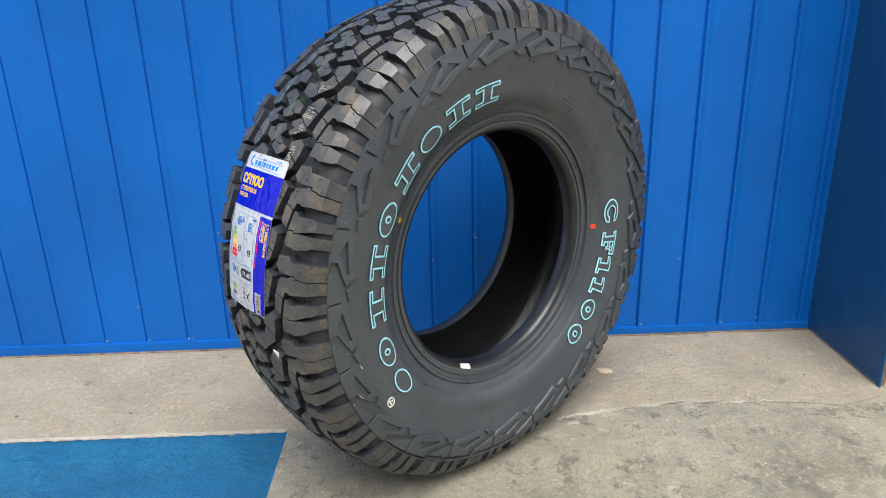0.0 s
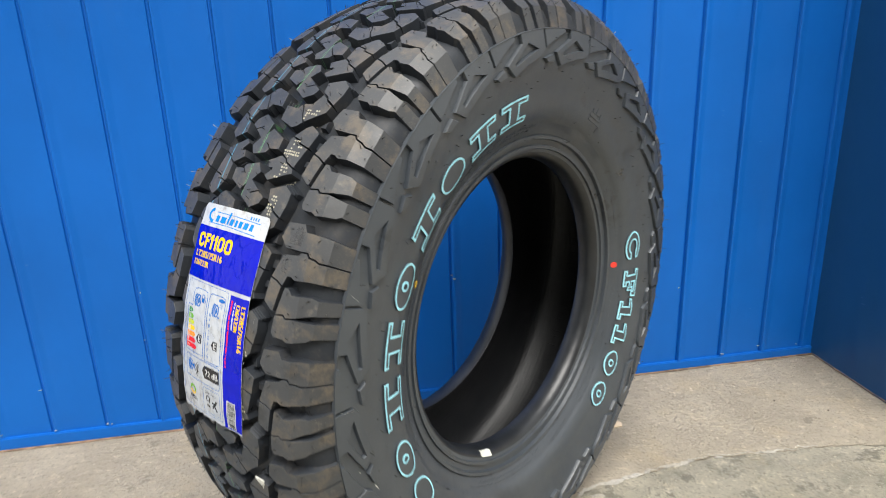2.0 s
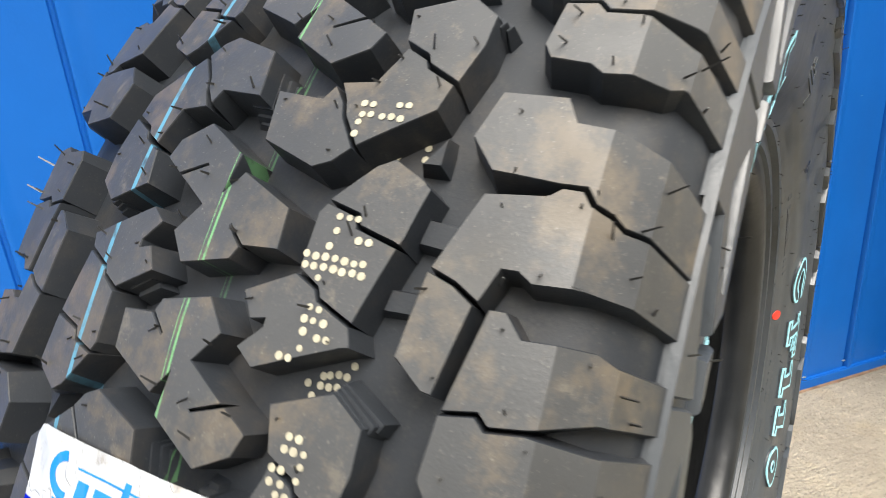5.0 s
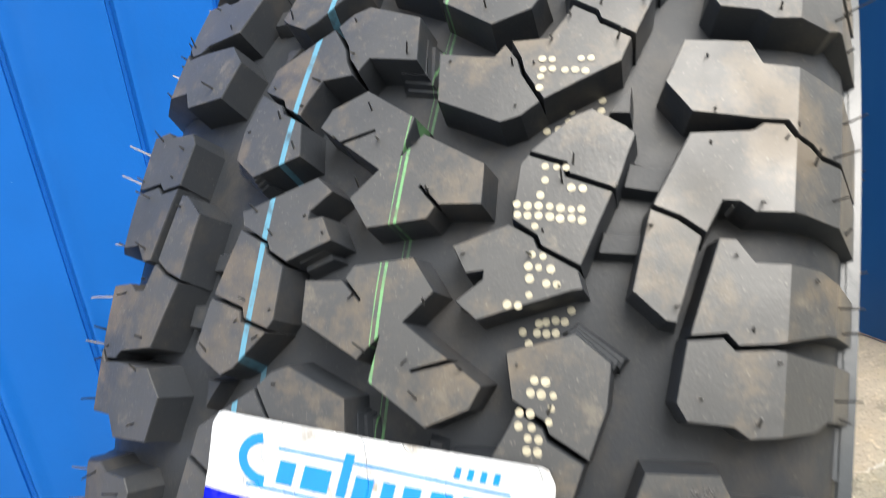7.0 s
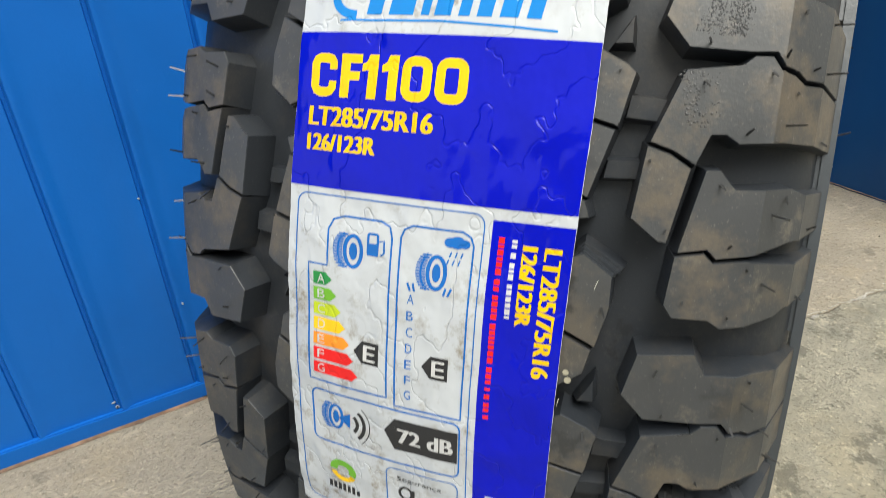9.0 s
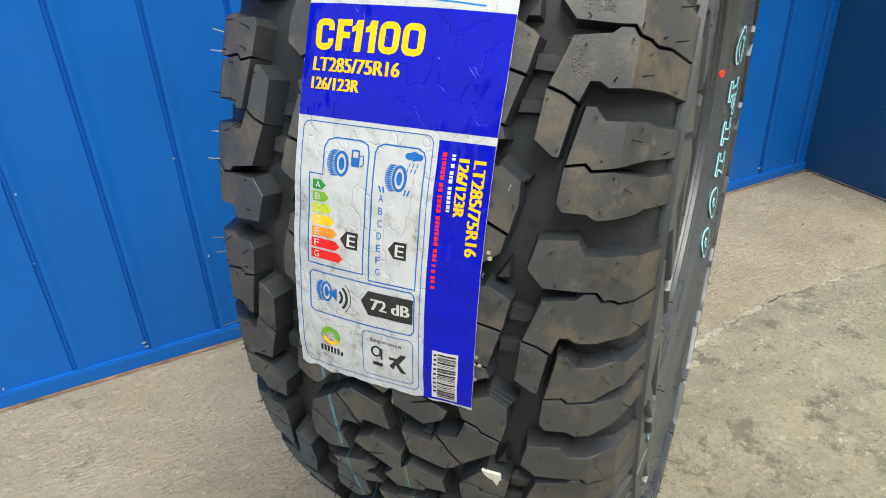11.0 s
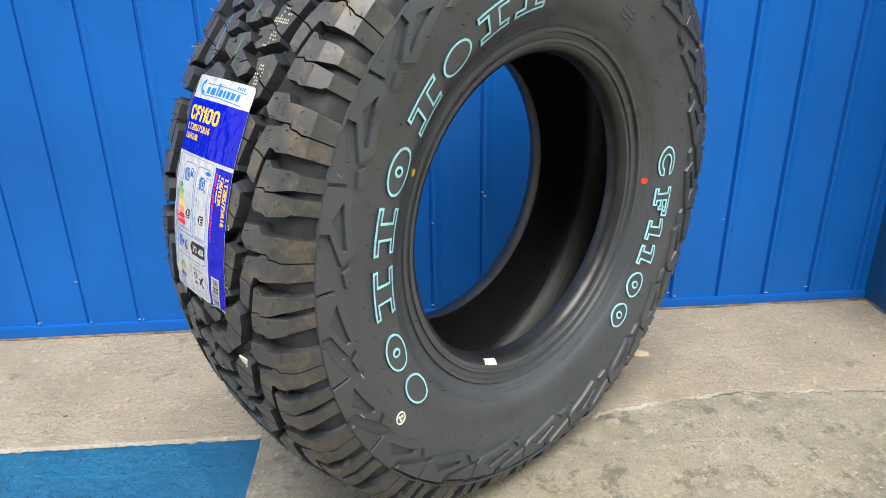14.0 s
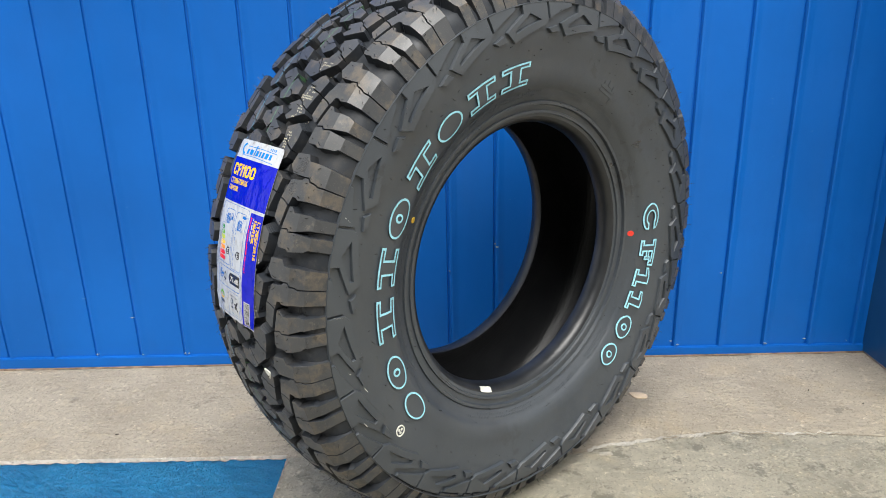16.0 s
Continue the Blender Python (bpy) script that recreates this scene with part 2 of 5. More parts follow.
SMOOTH = concrete("concrete_trowelled", (0.60, 0.525, 0.405), (0.48, 0.415, 0.315), (0.31, 0.265, 0.20), 0.58, 0.8, 0.42)
ROUGH = concrete("concrete_rough", (0.66, 0.605, 0.475), (0.46, 0.43, 0.335), (0.255, 0.235, 0.185), 0.515, 0.9)
PLASTER = concrete("plaster_chipped", (0.74, 0.70, 0.62), (0.58, 0.54, 0.47), (0.40, 0.37, 0.31), 0.62, 0.8)
CREAM = concrete("pillar_render_cream", (0.70, 0.55, 0.36), (0.60, 0.46, 0.30), (0.5, 0.38, 0.25), 0.62, 0.5)
YARD = concrete("yard_concrete_grey", (0.38, 0.365, 0.33), (0.29, 0.28, 0.255), (0.15, 0.145, 0.135), 0.6, 0.5)
FILLER = plain("filler_tan", (0.62, 0.49, 0.34), 0.7, 0.1, 120)
DIRT = plain("dry_dirt", (0.09, 0.075, 0.055), 0.9, 0.25, 300)
CHIP = plain("bare_chip", (0.36, 0.42, 0.48), 0.6, 0.2, 300)
RUST = plain("rust_line", (0.24, 0.155, 0.10), 0.85, 0.35, 45)


# ---- mesh helpers ----
def mesh_of(name, bm, material, smooth=30):
    bmesh.ops.recalc_face_normals(bm, faces=bm.faces[:])
    me = bpy.data.meshes.new(name)
    bm.to_mesh(me)
    bm.free()
    for m in material if isinstance(material, (list, tuple)) else [material]:
        me.materials.append(m)
    if smooth:
        for p in me.polygons:
            p.use_smooth = True
        me.set_sharp_from_angle(angle=radians(smooth))
    return me


def part(name, bm, material, parent=None, label="", kind="", smooth=30, m=None):
    """Links a bmesh as one mesh object under a thing or a part."""
    ob = new(name, mesh_of(name, bm, material, smooth) if isinstance(bm, bmesh.types.BMesh) else bm)
    ob.parent = parent
    if m is not None:
        ob.matrix_basis = m
    return tagged(ob, label, kind=kind)


def box(bm, x0, y0, z0, x1, y1, z1, bevel=0.0):
    r = bmesh.ops.create_cube(bm, size=1.0)
    for v in r["verts"]:
        v.co = ((v.co.x + 0.5) * (x1 - x0) + x0, (v.co.y + 0.5) * (y1 - y0) + y0, (v.co.z + 0.5) * (z1 - z0) + z0)
    if bevel:
        es = list({e for v in r["verts"] for e in v.link_edges})
        bmesh.ops.bevel(bm, geom=es, offset=bevel, segments=2, affect="EDGES")


def grid(bm, us, vs, at):
    """A sheet of quads over the values us and vs, each corner at at(u, v)."""
    rows = [[bm.verts.new(at(u, v)) for v in vs] for u in us]
    for a, b in zip(rows, rows[1:]):
        for i in range(len(vs) - 1):
            bm.faces.new((a[i], b[i], b[i + 1], a[i + 1]))
    return rows


def span(a, b, n):
    return [a + (b - a) * i / n for i in range(n + 1)]


# ---- setting ----
def floor_z(x, y):
    return 0.00396 * x - 0.030 * y


RIB, RIB0, WALL_Y, SIDE_X, WALL_H = 0.1027, 0.486, 0.512, 0.829, 1.8
bm = bmesh.new()
line = [(-2.6, 0.0)]
for i in range(-30, 4):
    x = RIB0 + RIB * i
    if x > SIDE_X - 0.02:
        break
    line += [(x + 0.0006, 0.0), (x + 0.0020, 0.0038), (x + 0.0056, 0.0044), (x + 0.0070, -0.0010), (x + 0.0088, -0.0040), (x + 0.0110, -0.0046), (x + 0.0150, -0.0036), (x + 0.0215, -0.0010), (x + 0.0270, 0.0)]
line.append((SIDE_X, 0.0))
grid(bm, range(len(line)), [0.004, 0.3, 0.6, 1.0, 1.4, WALL_H], lambda i, z: (line[i][0], WALL_Y + line[i][1], z))
grid(bm, [-2.6, SIDE_X], [-0.25, WALL_H], lambda x, z: (x, WALL_Y + 0.09, z))
grid(bm, [-2.6, SIDE_X], [0.0, 0.09], lambda x, d: (x, WALL_Y + d, WALL_H + 0.0005))
wall = tagged(part("wall_back", bm, SHEET, smooth=40), "bright blue ribbed sheet metal wall above the concrete ledge", kind="structure")
bm = bmesh.new()
box(bm, -2.6, WALL_Y - 0.0065, -0.03, SIDE_X, WALL_Y + 0.003, 0.0085, 0.002)
tagged(part("baseboard", bm, SHEET), "blue painted metal flashing along the foot of the wall", kind="structure")
bm = bmesh.new()
grid(bm, span(-2.6, SIDE_X, 160), [0, 1], lambda x, v: (x, WALL_Y - 0.0072 - 0.005 * v - 0.002 * v * noise.noise((x * 30, 0, 0)), floor_z(x, WALL_Y) + 0.0035 - 0.002 * v))
tagged(part("trim_rust_line", bm, RUST), "rusty seam where the blue wall meets the concrete", kind="structure")
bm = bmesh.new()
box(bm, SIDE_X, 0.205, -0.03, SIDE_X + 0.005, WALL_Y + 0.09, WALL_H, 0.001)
tagged(part("wall_right", bm, SHEET_SHADED), "smooth blue side panel of the recess, its shade put into the colour", kind="structure")
bm = bmesh.new()
box(bm, SIDE_X + 0.005, 0.208, -0.25, 2.6, 0.60, WALL_H, 0.01)
tagged(part("pillar", bm, CREAM), "cream rendered pillar beside the blue panel", kind="structure")

# rust and dirt along the foot of the side panel, and paint chipped off the ribs
bm = bmesh.new()
grid(bm, span(0.215, 0.50, 60), [0, 1], lambda y, v: (SIDE_X - 0.0005 - 0.0028 * v * (0.8 + 0.9 * noise.noise((y * 40, 0, 3))), y, floor_z(SIDE_X, y) + 0.0042 - 0.001 * v))
tagged(part("trim_rust_foot", bm, RUST), "rusty dirt line at the foot of the blue side panel", kind="structure")
chip_rng = random.Random(17)
for i in range(-14, 4):
    x = RIB0 + RIB * i
    for n in range(chip_rng.choice((1, 2, 2, 3))):
        cx, cz = x + chip_rng.uniform(-0.004, 0.016), chip_rng.choice((0.0135, 0.0145, 0.016, 0.022, chip_rng.uniform(0.03, 0.3)))
        if cx > SIDE_X - 0.01:
            continue
        w, h = chip_rng.uniform(0.0012, 0.0045), chip_rng.uniform(0.0008, 0.0022)
        rib = 0.006 < cx - x < 0.019
        bm = bmesh.new()
        pts = [(math.cos(a) * w * chip_rng.uniform(0.6, 1.2), math.sin(a) * h * chip_rng.uniform(0.6, 1.2)) for a in (0.2, 1.2, 2.2, 3.2, 4.3, 5.3)]
        top = [bm.verts.new((cx + p, WALL_Y - (0.0052 if rib else 0.0010), cz + q)) for p, q in pts]
        back = [bm.verts.new((cx + p, WALL_Y + 0.0004, cz + q)) for p, q in pts]
        bm.faces.new(top)
        for a in range(6):
            bm.faces.new((top[a], top[(a + 1) % 6], back[(a + 1) % 6], back[a]))
        part("paint_chip", bm, CHIP, wall, smooth=0)

CRACK = [(-0.425, 0.122), (0.0, 0.112), (0.118, 0.119), (0.151, 0.139), (0.267, 0.159), (0.367, 0.175), (0.42, 0.176), (0.5, 0.165), (0.62, 0.161), (0.727, 0.142), (0.81, 0.172), (0.835, 0.205), (3.0, 0.205)]
CX, CY = zip(*CRACK)


def edge_y(x):
    if x < -0.425:
        return 0.122 + 0.0006 * noise.noise((x * 25, 3, 0))
    wild = min(1.0, max(0.0, (x + 0.3) / 0.3))
    return float(np.interp(x, CX, CY)) + wild * (0.008 * noise.noise((x * 22, 1, 0)) + 0.006 * noise.noise((x * 70, 5, 0)) + 0.003 * noise.noise((x * 190, 8, 0)))


xs = span(-2.6, -0.425, 60) + span(-0.425, 0.84, 250)[1:] + [0.9]
bm = bmesh.new()
grid(bm, xs, [-1.0] + span(0, 1, 24), lambda x, v: (
    (x, edge_y(x) + 0.002, floor_z(x, 0.12) - 0.012) if v < 0 else
    (x, edge_y(x) + v * (0.6 - edge_y(x)), floor_z(x, edge_y(x) + v * (0.6 - edge_y(x))) + 0.0012 * noise.noise((x * 9, v * 5, 0)) - 0.0015 * (v == 0))))
tagged(part("floor", bm, SMOOTH), "trowelled beige concrete ledge at the foot of the wall", kind="structure")
bm = bmesh.new()
depth = [0.0, 0.01, 0.03, 0.06] + span(0.1, 0.5, 12) + [0.8, 1.4, 2.2, 3.2]
grid(bm, [x for x in xs if x >= -0.426] + [1.5, 3.0], depth, lambda x, d: (
    x, edge_y(x) - d - 0.0012 - 0.0016 * noise.noise((x * 33, 2, 2)) * (d == 0), floor_z(x, max(-0.4, edge_y(x) - d)) - 0.0018 * math.exp(-d / 0.05) * (x > -0.1) - 0.0006 + 0.0016 * noise.noise((x * 7, d * 7, 2))))
grid(bm, [0.12, -0.2, -0.6, -1.4, -3.1], [0, 1], lambda y, v: (-0.4255, y, floor_z(-0.425, max(-0.4, y)) - 0.001 - 0.26 * v))
grid(bm, [-0.425, 0.6, 1.8, 3.0], [0, 1], lambda x, v: (x, edge_y(x) - 3.2016, floor_z(x, -0.4) - 0.001 - 0.26 * v))
grid(bm, [0.2, -0.2, -0.6, -1.6, -3.0], [0, 1], lambda y, v: (3.0, y, floor_z(3.0, max(-0.4, y)) - 0.001 - 0.26 * v))
tagged(part("pavement", bm, ROUGH), "rough weathered concrete slab with a cracked joint", kind="structure")


def flake(x):
    """How far down the step face the upper coat of paint has come away."""
    return 0.20 + 0.055 * noise.noise((x * 5, 9, 0)) + 0.045 * noise.noise((x * 19, 4, 0)) + 0.022 * noise.noise((x * 60, 6, 0)) + 0.03 * (x + 0.7)


def split(x, v):
    """The dark gap under the edge of the loose paint, and a finer broken one above it."""
    low = 0.0027 * math.exp(-((v - flake(x)) * 250.0 / 0.8) ** 2) * max(0.0, 0.7 + 1.6 * noise.noise((x * 16, 0, 0)))
    high = 0.0016 * math.exp(-((v - 0.35 * flake(x)) * 250.0 / 0.8) ** 2) * max(0.0, 4 * noise.noise((x * 9, 8, 0)))
    return low + high - 0.0012 * max(0.0, min(1.0, (v - flake(x)) * 160))


bm = bmesh.new()
grid(bm, span(-2.6, -1.3, 60) + span(-1.3, -0.425, 260)[1:], [0.0, 0.02] + span(0.03, 0.42, 150) + span(0.45, 1, 12), lambda x, v: (
    x, 0.1205 - 0.0015 * noise.noise((x * 12, v * 4, 0)) + split(x, v), floor_z(x, 0.12) - 0.003 - 0.25 * v))
tagged(part("step_riser", bm, RISER), "step face with flaking bright blue paint", kind="structure")
bm = bmesh.new()
grid(bm, span(-2.6, -0.428, 560), span(0, 1, 6), lambda x, v: (
    x, 0.1225 - 0.0030 * math.sin(math.pi * v) * (1.0 + 0.5 * noise.noise((x * 40, 0, 7))) + 0.006 * (0.5 - v) * (1 + 0.6 * noise.noise((x * 75, 2, 0))),
    floor_z(x, 0.12) + 0.0009 - 0.0054 * v * (0.85 + 0.8 * noise.noise((x * 62, v, 4)))))
grid(bm, span(-0.6, 0.118, 200), span(0, 1, 4), lambda y, v: (
    -0.4262 + 0.0035 * (v - 0.2) * (0.7 + 1.3 * noise.noise((y * 50, v, 1))), y, floor_z(-0.425, y) + 0.0004 - 0.004 * (1 - v) * (0.8 + noise.noise((y * 70, 2, 2)))))
grid(bm, span(0.12, 0.60, 260), span(0, 1, 4), lambda x, v: (
    x, edge_y(x) + 0.003 - 0.0012 * v - 0.009 * v * max(0.0, 0.5 - (x - 0.12) * 1.6 + 1.0 * noise.noise((x * 17, 7, 1)) + 0.7 * noise.noise((x * 60, v, 3))),
    floor_z(x, edge_y(x)) + 0.0004 - 0.0032 * v))
tagged(part("trim_edge", bm, PLASTER), "chipped pale plaster arris of the ledge", kind="structure")
bm = bmesh.new()
grid(bm, [-300, -20, -3, 3, 20, 300], [-300, -20, -3, 3, 20, 300], lambda x, y: (x, y, -0.25))
tagged(part("ground", bm, YARD), "grey concrete yard in front of the building", kind="structure")

# Added wall behind the camera, never seen: keeps low sky light off the tyre.
bm = bmesh.new()
box(bm, -18, -9.4, -0.25, 18, -9.0, 5.8)
tagged(part("sky_block_wall", bm, YARD), "plain grey wall added out of view to block low sky light", kind="structure")

# ---- tyre: section ----
PITCHES = 21
STEP = 360.0 / PITCHES
MM = math.radians(1.0) * 0.4205 * 1000.0


def crown(s):
    return 0.4205 - 1.3 * s * s


TS = (0.0, 0.108, 0.125, 0.156)
TOP_H, TOP_R = (0.0, 0.108, 0.1205, 0.1280), (None, 0.40534, 0.3920, 0.3655)
BASE_H, BASE_R = (0.0, 0.1049, 0.1165, 0.1258), (None, 0.39234, 0.3853, 0.3645)


def block_point(phi, s, deep):
    """A place in a tread block: phi degrees round, s metres across the section, deep from 0 at the top to 1 in the groove."""
    q, sign = abs(s), 1.0 if s >= 0 else -1.0
    if q <= 0.108:
        top, base = (q, crown(q)), (q * 0.101 / 0.104, crown(q) - 0.0130)
    else:
        top = (float(np.interp(q, TS, TOP_H)), float(np.interp(q, TS[1:], TOP_R[1:])))
        base = (float(np.interp(q, TS, BASE_H)), float(np.interp(q, TS[1:], BASE_R[1:])))
    h, r = (a + (b - a) * deep for a, b in zip(top, base))
    c, n = math.cos(radians(phi)), math.sin(radians(phi))
    return Vector((r * c, sign * h, r * n))


def settle(z):
    """How far the standing tyre's own weight lifts its lower part, by the height under the axle."""
    u = -z - 0.25
    return 0.47 * u * u if u > 0 else 0.0


SIDE_PROFILE = [(0.0635, 0.2042), (0.066, 0.2030), (0.078, 0.2034), (0.084, 0.2046), (0.0893, 0.2074), (0.0925, 0.2125), (0.0936, 0.2168), (0.0968, 0.2175), (0.0974, 0.2213), (0.0948, 0.2222), (0.0962, 0.2292), (0.1014, 0.2303), (0.1022, 0.2345),
                (0.0996, 0.2356), (0.1033, 0.241), (0.1070, 0.2475), (0.1101, 0.2540), (0.1111, 0.2548), (0.1146, 0.2625), (0.1178, 0.271),
                (0.1190, 0.282), (0.1208, 0.296), (0.1242, 0.31), (0.1267, 0.323), (0.1274, 0.335), (0.1267, 0.348), (0.1252, 0.3600),
                (0.1256, 0.3614), (0.1256, 0.3622), (0.1250, 0.3640), (0.1225, 0.3745), (0.1165, 0.3850), (0.1115, 0.3885), (0.107, 0.3915)]
SIDE_R, SIDE_H = [p[1] for p in SIDE_PROFILE[1:]], [p[0] for p in SIDE_PROFILE[1:]]


def side_point(theta, r, lift=0.0):
    h = float(np.interp(r, SIDE_R, SIDE_H)) + lift
    z = r * math.sin(radians(theta))
    return Vector((r * math.cos(radians(theta)), h, ZC + z + settle(z)))


outer = SIDE_PROFILE + [(s, crown(s) - 0.0130) for s in (0.100, 0.085, 0.07, 0.05, 0.025)]
FAR = 0.0065  # the far shoulder stands this much further out
outer = outer + [(0.0, crown(0) - 0.013)] + [(-h - FAR * min(1.0, max(0.0, (h - 0.075) / 0.03)) * (r > 0.24), r) for h, r in reversed(outer)]
inner = [(0.0640, 0.2062), (0.0685, 0.213), (0.083, 0.230), (0.099, 0.26), (0.110, 0.30), (0.109, 0.34), (0.101, 0.372), (0.085, 0.387), (0.05, 0.393)]
inner = inner + [(0.0, 0.3945)] + [(-h, r) for h, r in reversed(inner)]


def revolve(bm, line, n, mat=0):
    rings = []
    for i in range(n):
        t = 2 * math.pi * i / n
        rings.append([bm.verts.new((r * math.cos(t), h, ZC + r * math.sin(t) + settle(r * math.sin(t)))) for h, r in line])
    for i in range(n):
        a, b = rings[i], rings[(i + 1) % n]
        for j in range(len(line) - 1):
            bm.faces.new((a[j], b[j], b[j + 1], a[j + 1])).material_index = mat
    return rings


bm = bmesh.new()
NR = 252
ra = revolve(bm, outer, NR, 0)
for f in bm.faces:
    if abs(f.calc_center_median().y) > 0.06 and max((v.co.x ** 2 + (v.co.z - ZC) ** 2) ** 0.5 for v in f.verts) < 0.366:
        f.material_index = 2 if max((v.co.x ** 2 + (v.co.z - ZC) ** 2) ** 0.5 for v in f.verts) > 0.214 else 3
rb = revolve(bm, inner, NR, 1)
for i in range(NR):
    j = (i + 1) % NR
    bm.faces.new((ra[i][0], rb[i][0], rb[j][0], ra[j][0]))
    bm.faces.new((ra[i][-1], ra[j][-1], rb[j][-1], rb[i][-1]))
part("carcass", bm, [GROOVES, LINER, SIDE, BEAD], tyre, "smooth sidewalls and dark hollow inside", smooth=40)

# ---- tyre: tread blocks of one half pitch; degrees round, millimetres across ----
SHOULDER = {
    "a": [(8.4, 73), (8.65, 91), (7.65, 95), (7.7, 112), (7.3, 152.5), (4.0, 152.5), (4.2, 120), (4.15, 114), (4.47, 110), (4.55, 105), (5.1, 102), (5.0, 95), (5.0, 77), (6.25, 69)],
    "b": [(4.1, 77), (4.5, 93), (4.9, 96), (4.95, 101.3), (4.4, 104.3), (4.3, 109.6), (3.98, 114), (4.04, 120), (3.85, 152.5), (1.2, 152.5), (1.35, 121), (1.35, 110), (1.1, 95), (1.45, 91), (1.4, 87), (0.05, 83.5), (0.6, 76.5), (0.92, 69)],
    "c": [(0.8, 68.5), (0.48, 76), (-0.07, 82.5), (-3.45, 78), (-3.4, 75), (-2.45, 66)],
    "d": [(-0.05, 86.5), (0.0, 91), (-0.8, 96), (-0.55, 115), (-0.85, 121), (-0.8, 152.5), (-2.9, 152.5), (-3.05, 119), (-3.75, 102), (-3.98, 93), (-3.58, 90), (-3.85, 81)],
    "e": [(-3.97, 80.5), (-3.72, 89.5), (-4.12, 92.5), (-3.9, 102), (-4.1, 119), (-4.0, 152.5), (-6.4, 152.5), (-6.3, 120), (-6.7, 116), (-7.2, 97), (-6.85, 93), (-6.87, 82), (-6.25, 79)],
}
INTER = {
    "a": [(-5.2, 35), (-4.2, 53), (-5.15, 63), (-6.75, 63), (-8.68, 59.5), (-7.93, 48.5), (-7.5, 47), (-6.9, 38)],
    "b": [(9.9, 39.5), (9.38, 47.2), (8.97, 48.7), (8.33, 58.5), (7.1, 56.5), (5.05, 35.8), (6.35, 28.5), (7.05, 26.5), (7.9, 22.5), (8.1, 34), (9.3, 38)],
    "c": [(7.3, 0), (7.05, 18), (7.75, 21), (6.95, 26), (6.25, 28), (4.95, 35), (4.25, 30), (3.9, 24), (4.85, 3)],
    "d": [(2.7, 34), (4.4, 45), (4.8, 50), (4.15, 60), (3.8, 63), (1.45, 59.3), (1.9, 46), (2.35, 45)],
    "e": [(2.15, 32), (-0.15, 32), (-0.7, 39.5), (-1.1, 41), (-1.75, 52.5), (1.32, 58.8), (1.78, 45.5), (2.22, 44.3), (2.58, 34)],
    "f": [(-1.4, 16), (-0.33, 31.5), (-0.8, 39), (-1.2, 40.5), (-1.87, 52), (-2.6, 54), (-2.7, 51), (-4.2, 26), (-3.55, 19), (-2.6, 26), (-2.3, 26), (-2.45, 21)],
}
CENTRE = {
    "a": [(5.5, -22), (4.1, -3), (2.3, -5), (3.35, 1), (2.1, 22), (0.35, 23), (0.22, 9.8), (1.0, 3.2), (0.95, 2.95), (0.16, 9.2), (-0.4, 7), (-0.95, -12), (0.35, -20), (1.65, -12), (2.85, -27), (3.44, -16), (3.49, -16.3), (2.92, -28), (3.65, -37), (4.6, -34)],
}
# lower features in the grooves: outline and how deep its top lies
GROOVE = {
    "bar": ([(1.9, 61), (3.0, 62), (2.9, 76), (1.8, 75)], 0.55),
    "bar_low": ([(-0.9, 56), (0.0, 57), (0.1, 70), (-0.8, 69)], 0.62),
    "step_a": ([(-4.4, 50), (-4.05, 53), (-5.12, 63.5), (-5.5, 62)], 0.10),
    "step_b": ([(-4.3, 50), (-3.92, 53), (-5.0, 65), (-5.4, 63.5)], 0.25),
    "step_c": ([(-4.15, 50), (-3.78, 53), (-4.88, 66.5), (-5.3, 65)], 0.42),
    "ledge_a": ([(-1.3, 22), (-0.6, 30), (-0.35, 29), (-1.05, 20)], 0.3),
    "ledge_b": ([(-1.3, 22), (-0.6, 30), (-0.1, 28), (-0.8, 18)], 0.55),
    "terrace_a": ([(5.4, 1.5), (7.5, -1.6), (7.35, 9), (7.0, 9), (7.1, 1), (5.4, 4)], 0.48),
    "terrace_b": ([(5.5, -0.5), (7.78, -3.6), (7.6, 8.4), (7.2, 8), (7.2, 0), (5.5, 3)], 0.70),
    "terrace_c": ([(5.6, -2.4), (8.05, -5.6), (7.85, 7.8), (7.4, 7), (7.3, -1), (5.6, 2)], 0.86),
    "rung_a": ([(6.9, 12), (6.9, 18), (7.45, 18), (7.5, 12.6)], 0.26),
    "rung_b": ([(6.9, 12.4), (6.9, 18), (7.8, 18), (7.85, 13.2)], 0.50),
    "rung_c": ([(6.9, 12.8), (6.9, 18), (8.15, 18), (8.2, 13.8)], 0.74),
    "wedge": ([(5.1, 54.5), (5.15, 60.8), (6.45, 60.2)], 0.45),
}


def flat_polygon(points, shift=3.5):
    return [(phi * MM, s + shift) for phi, s in points]


def area(poly):
    return 0.5 * sum(a[0] * b[1] - b[0] * a[1] for a, b in zip(poly, poly[1:] + poly[:1]))


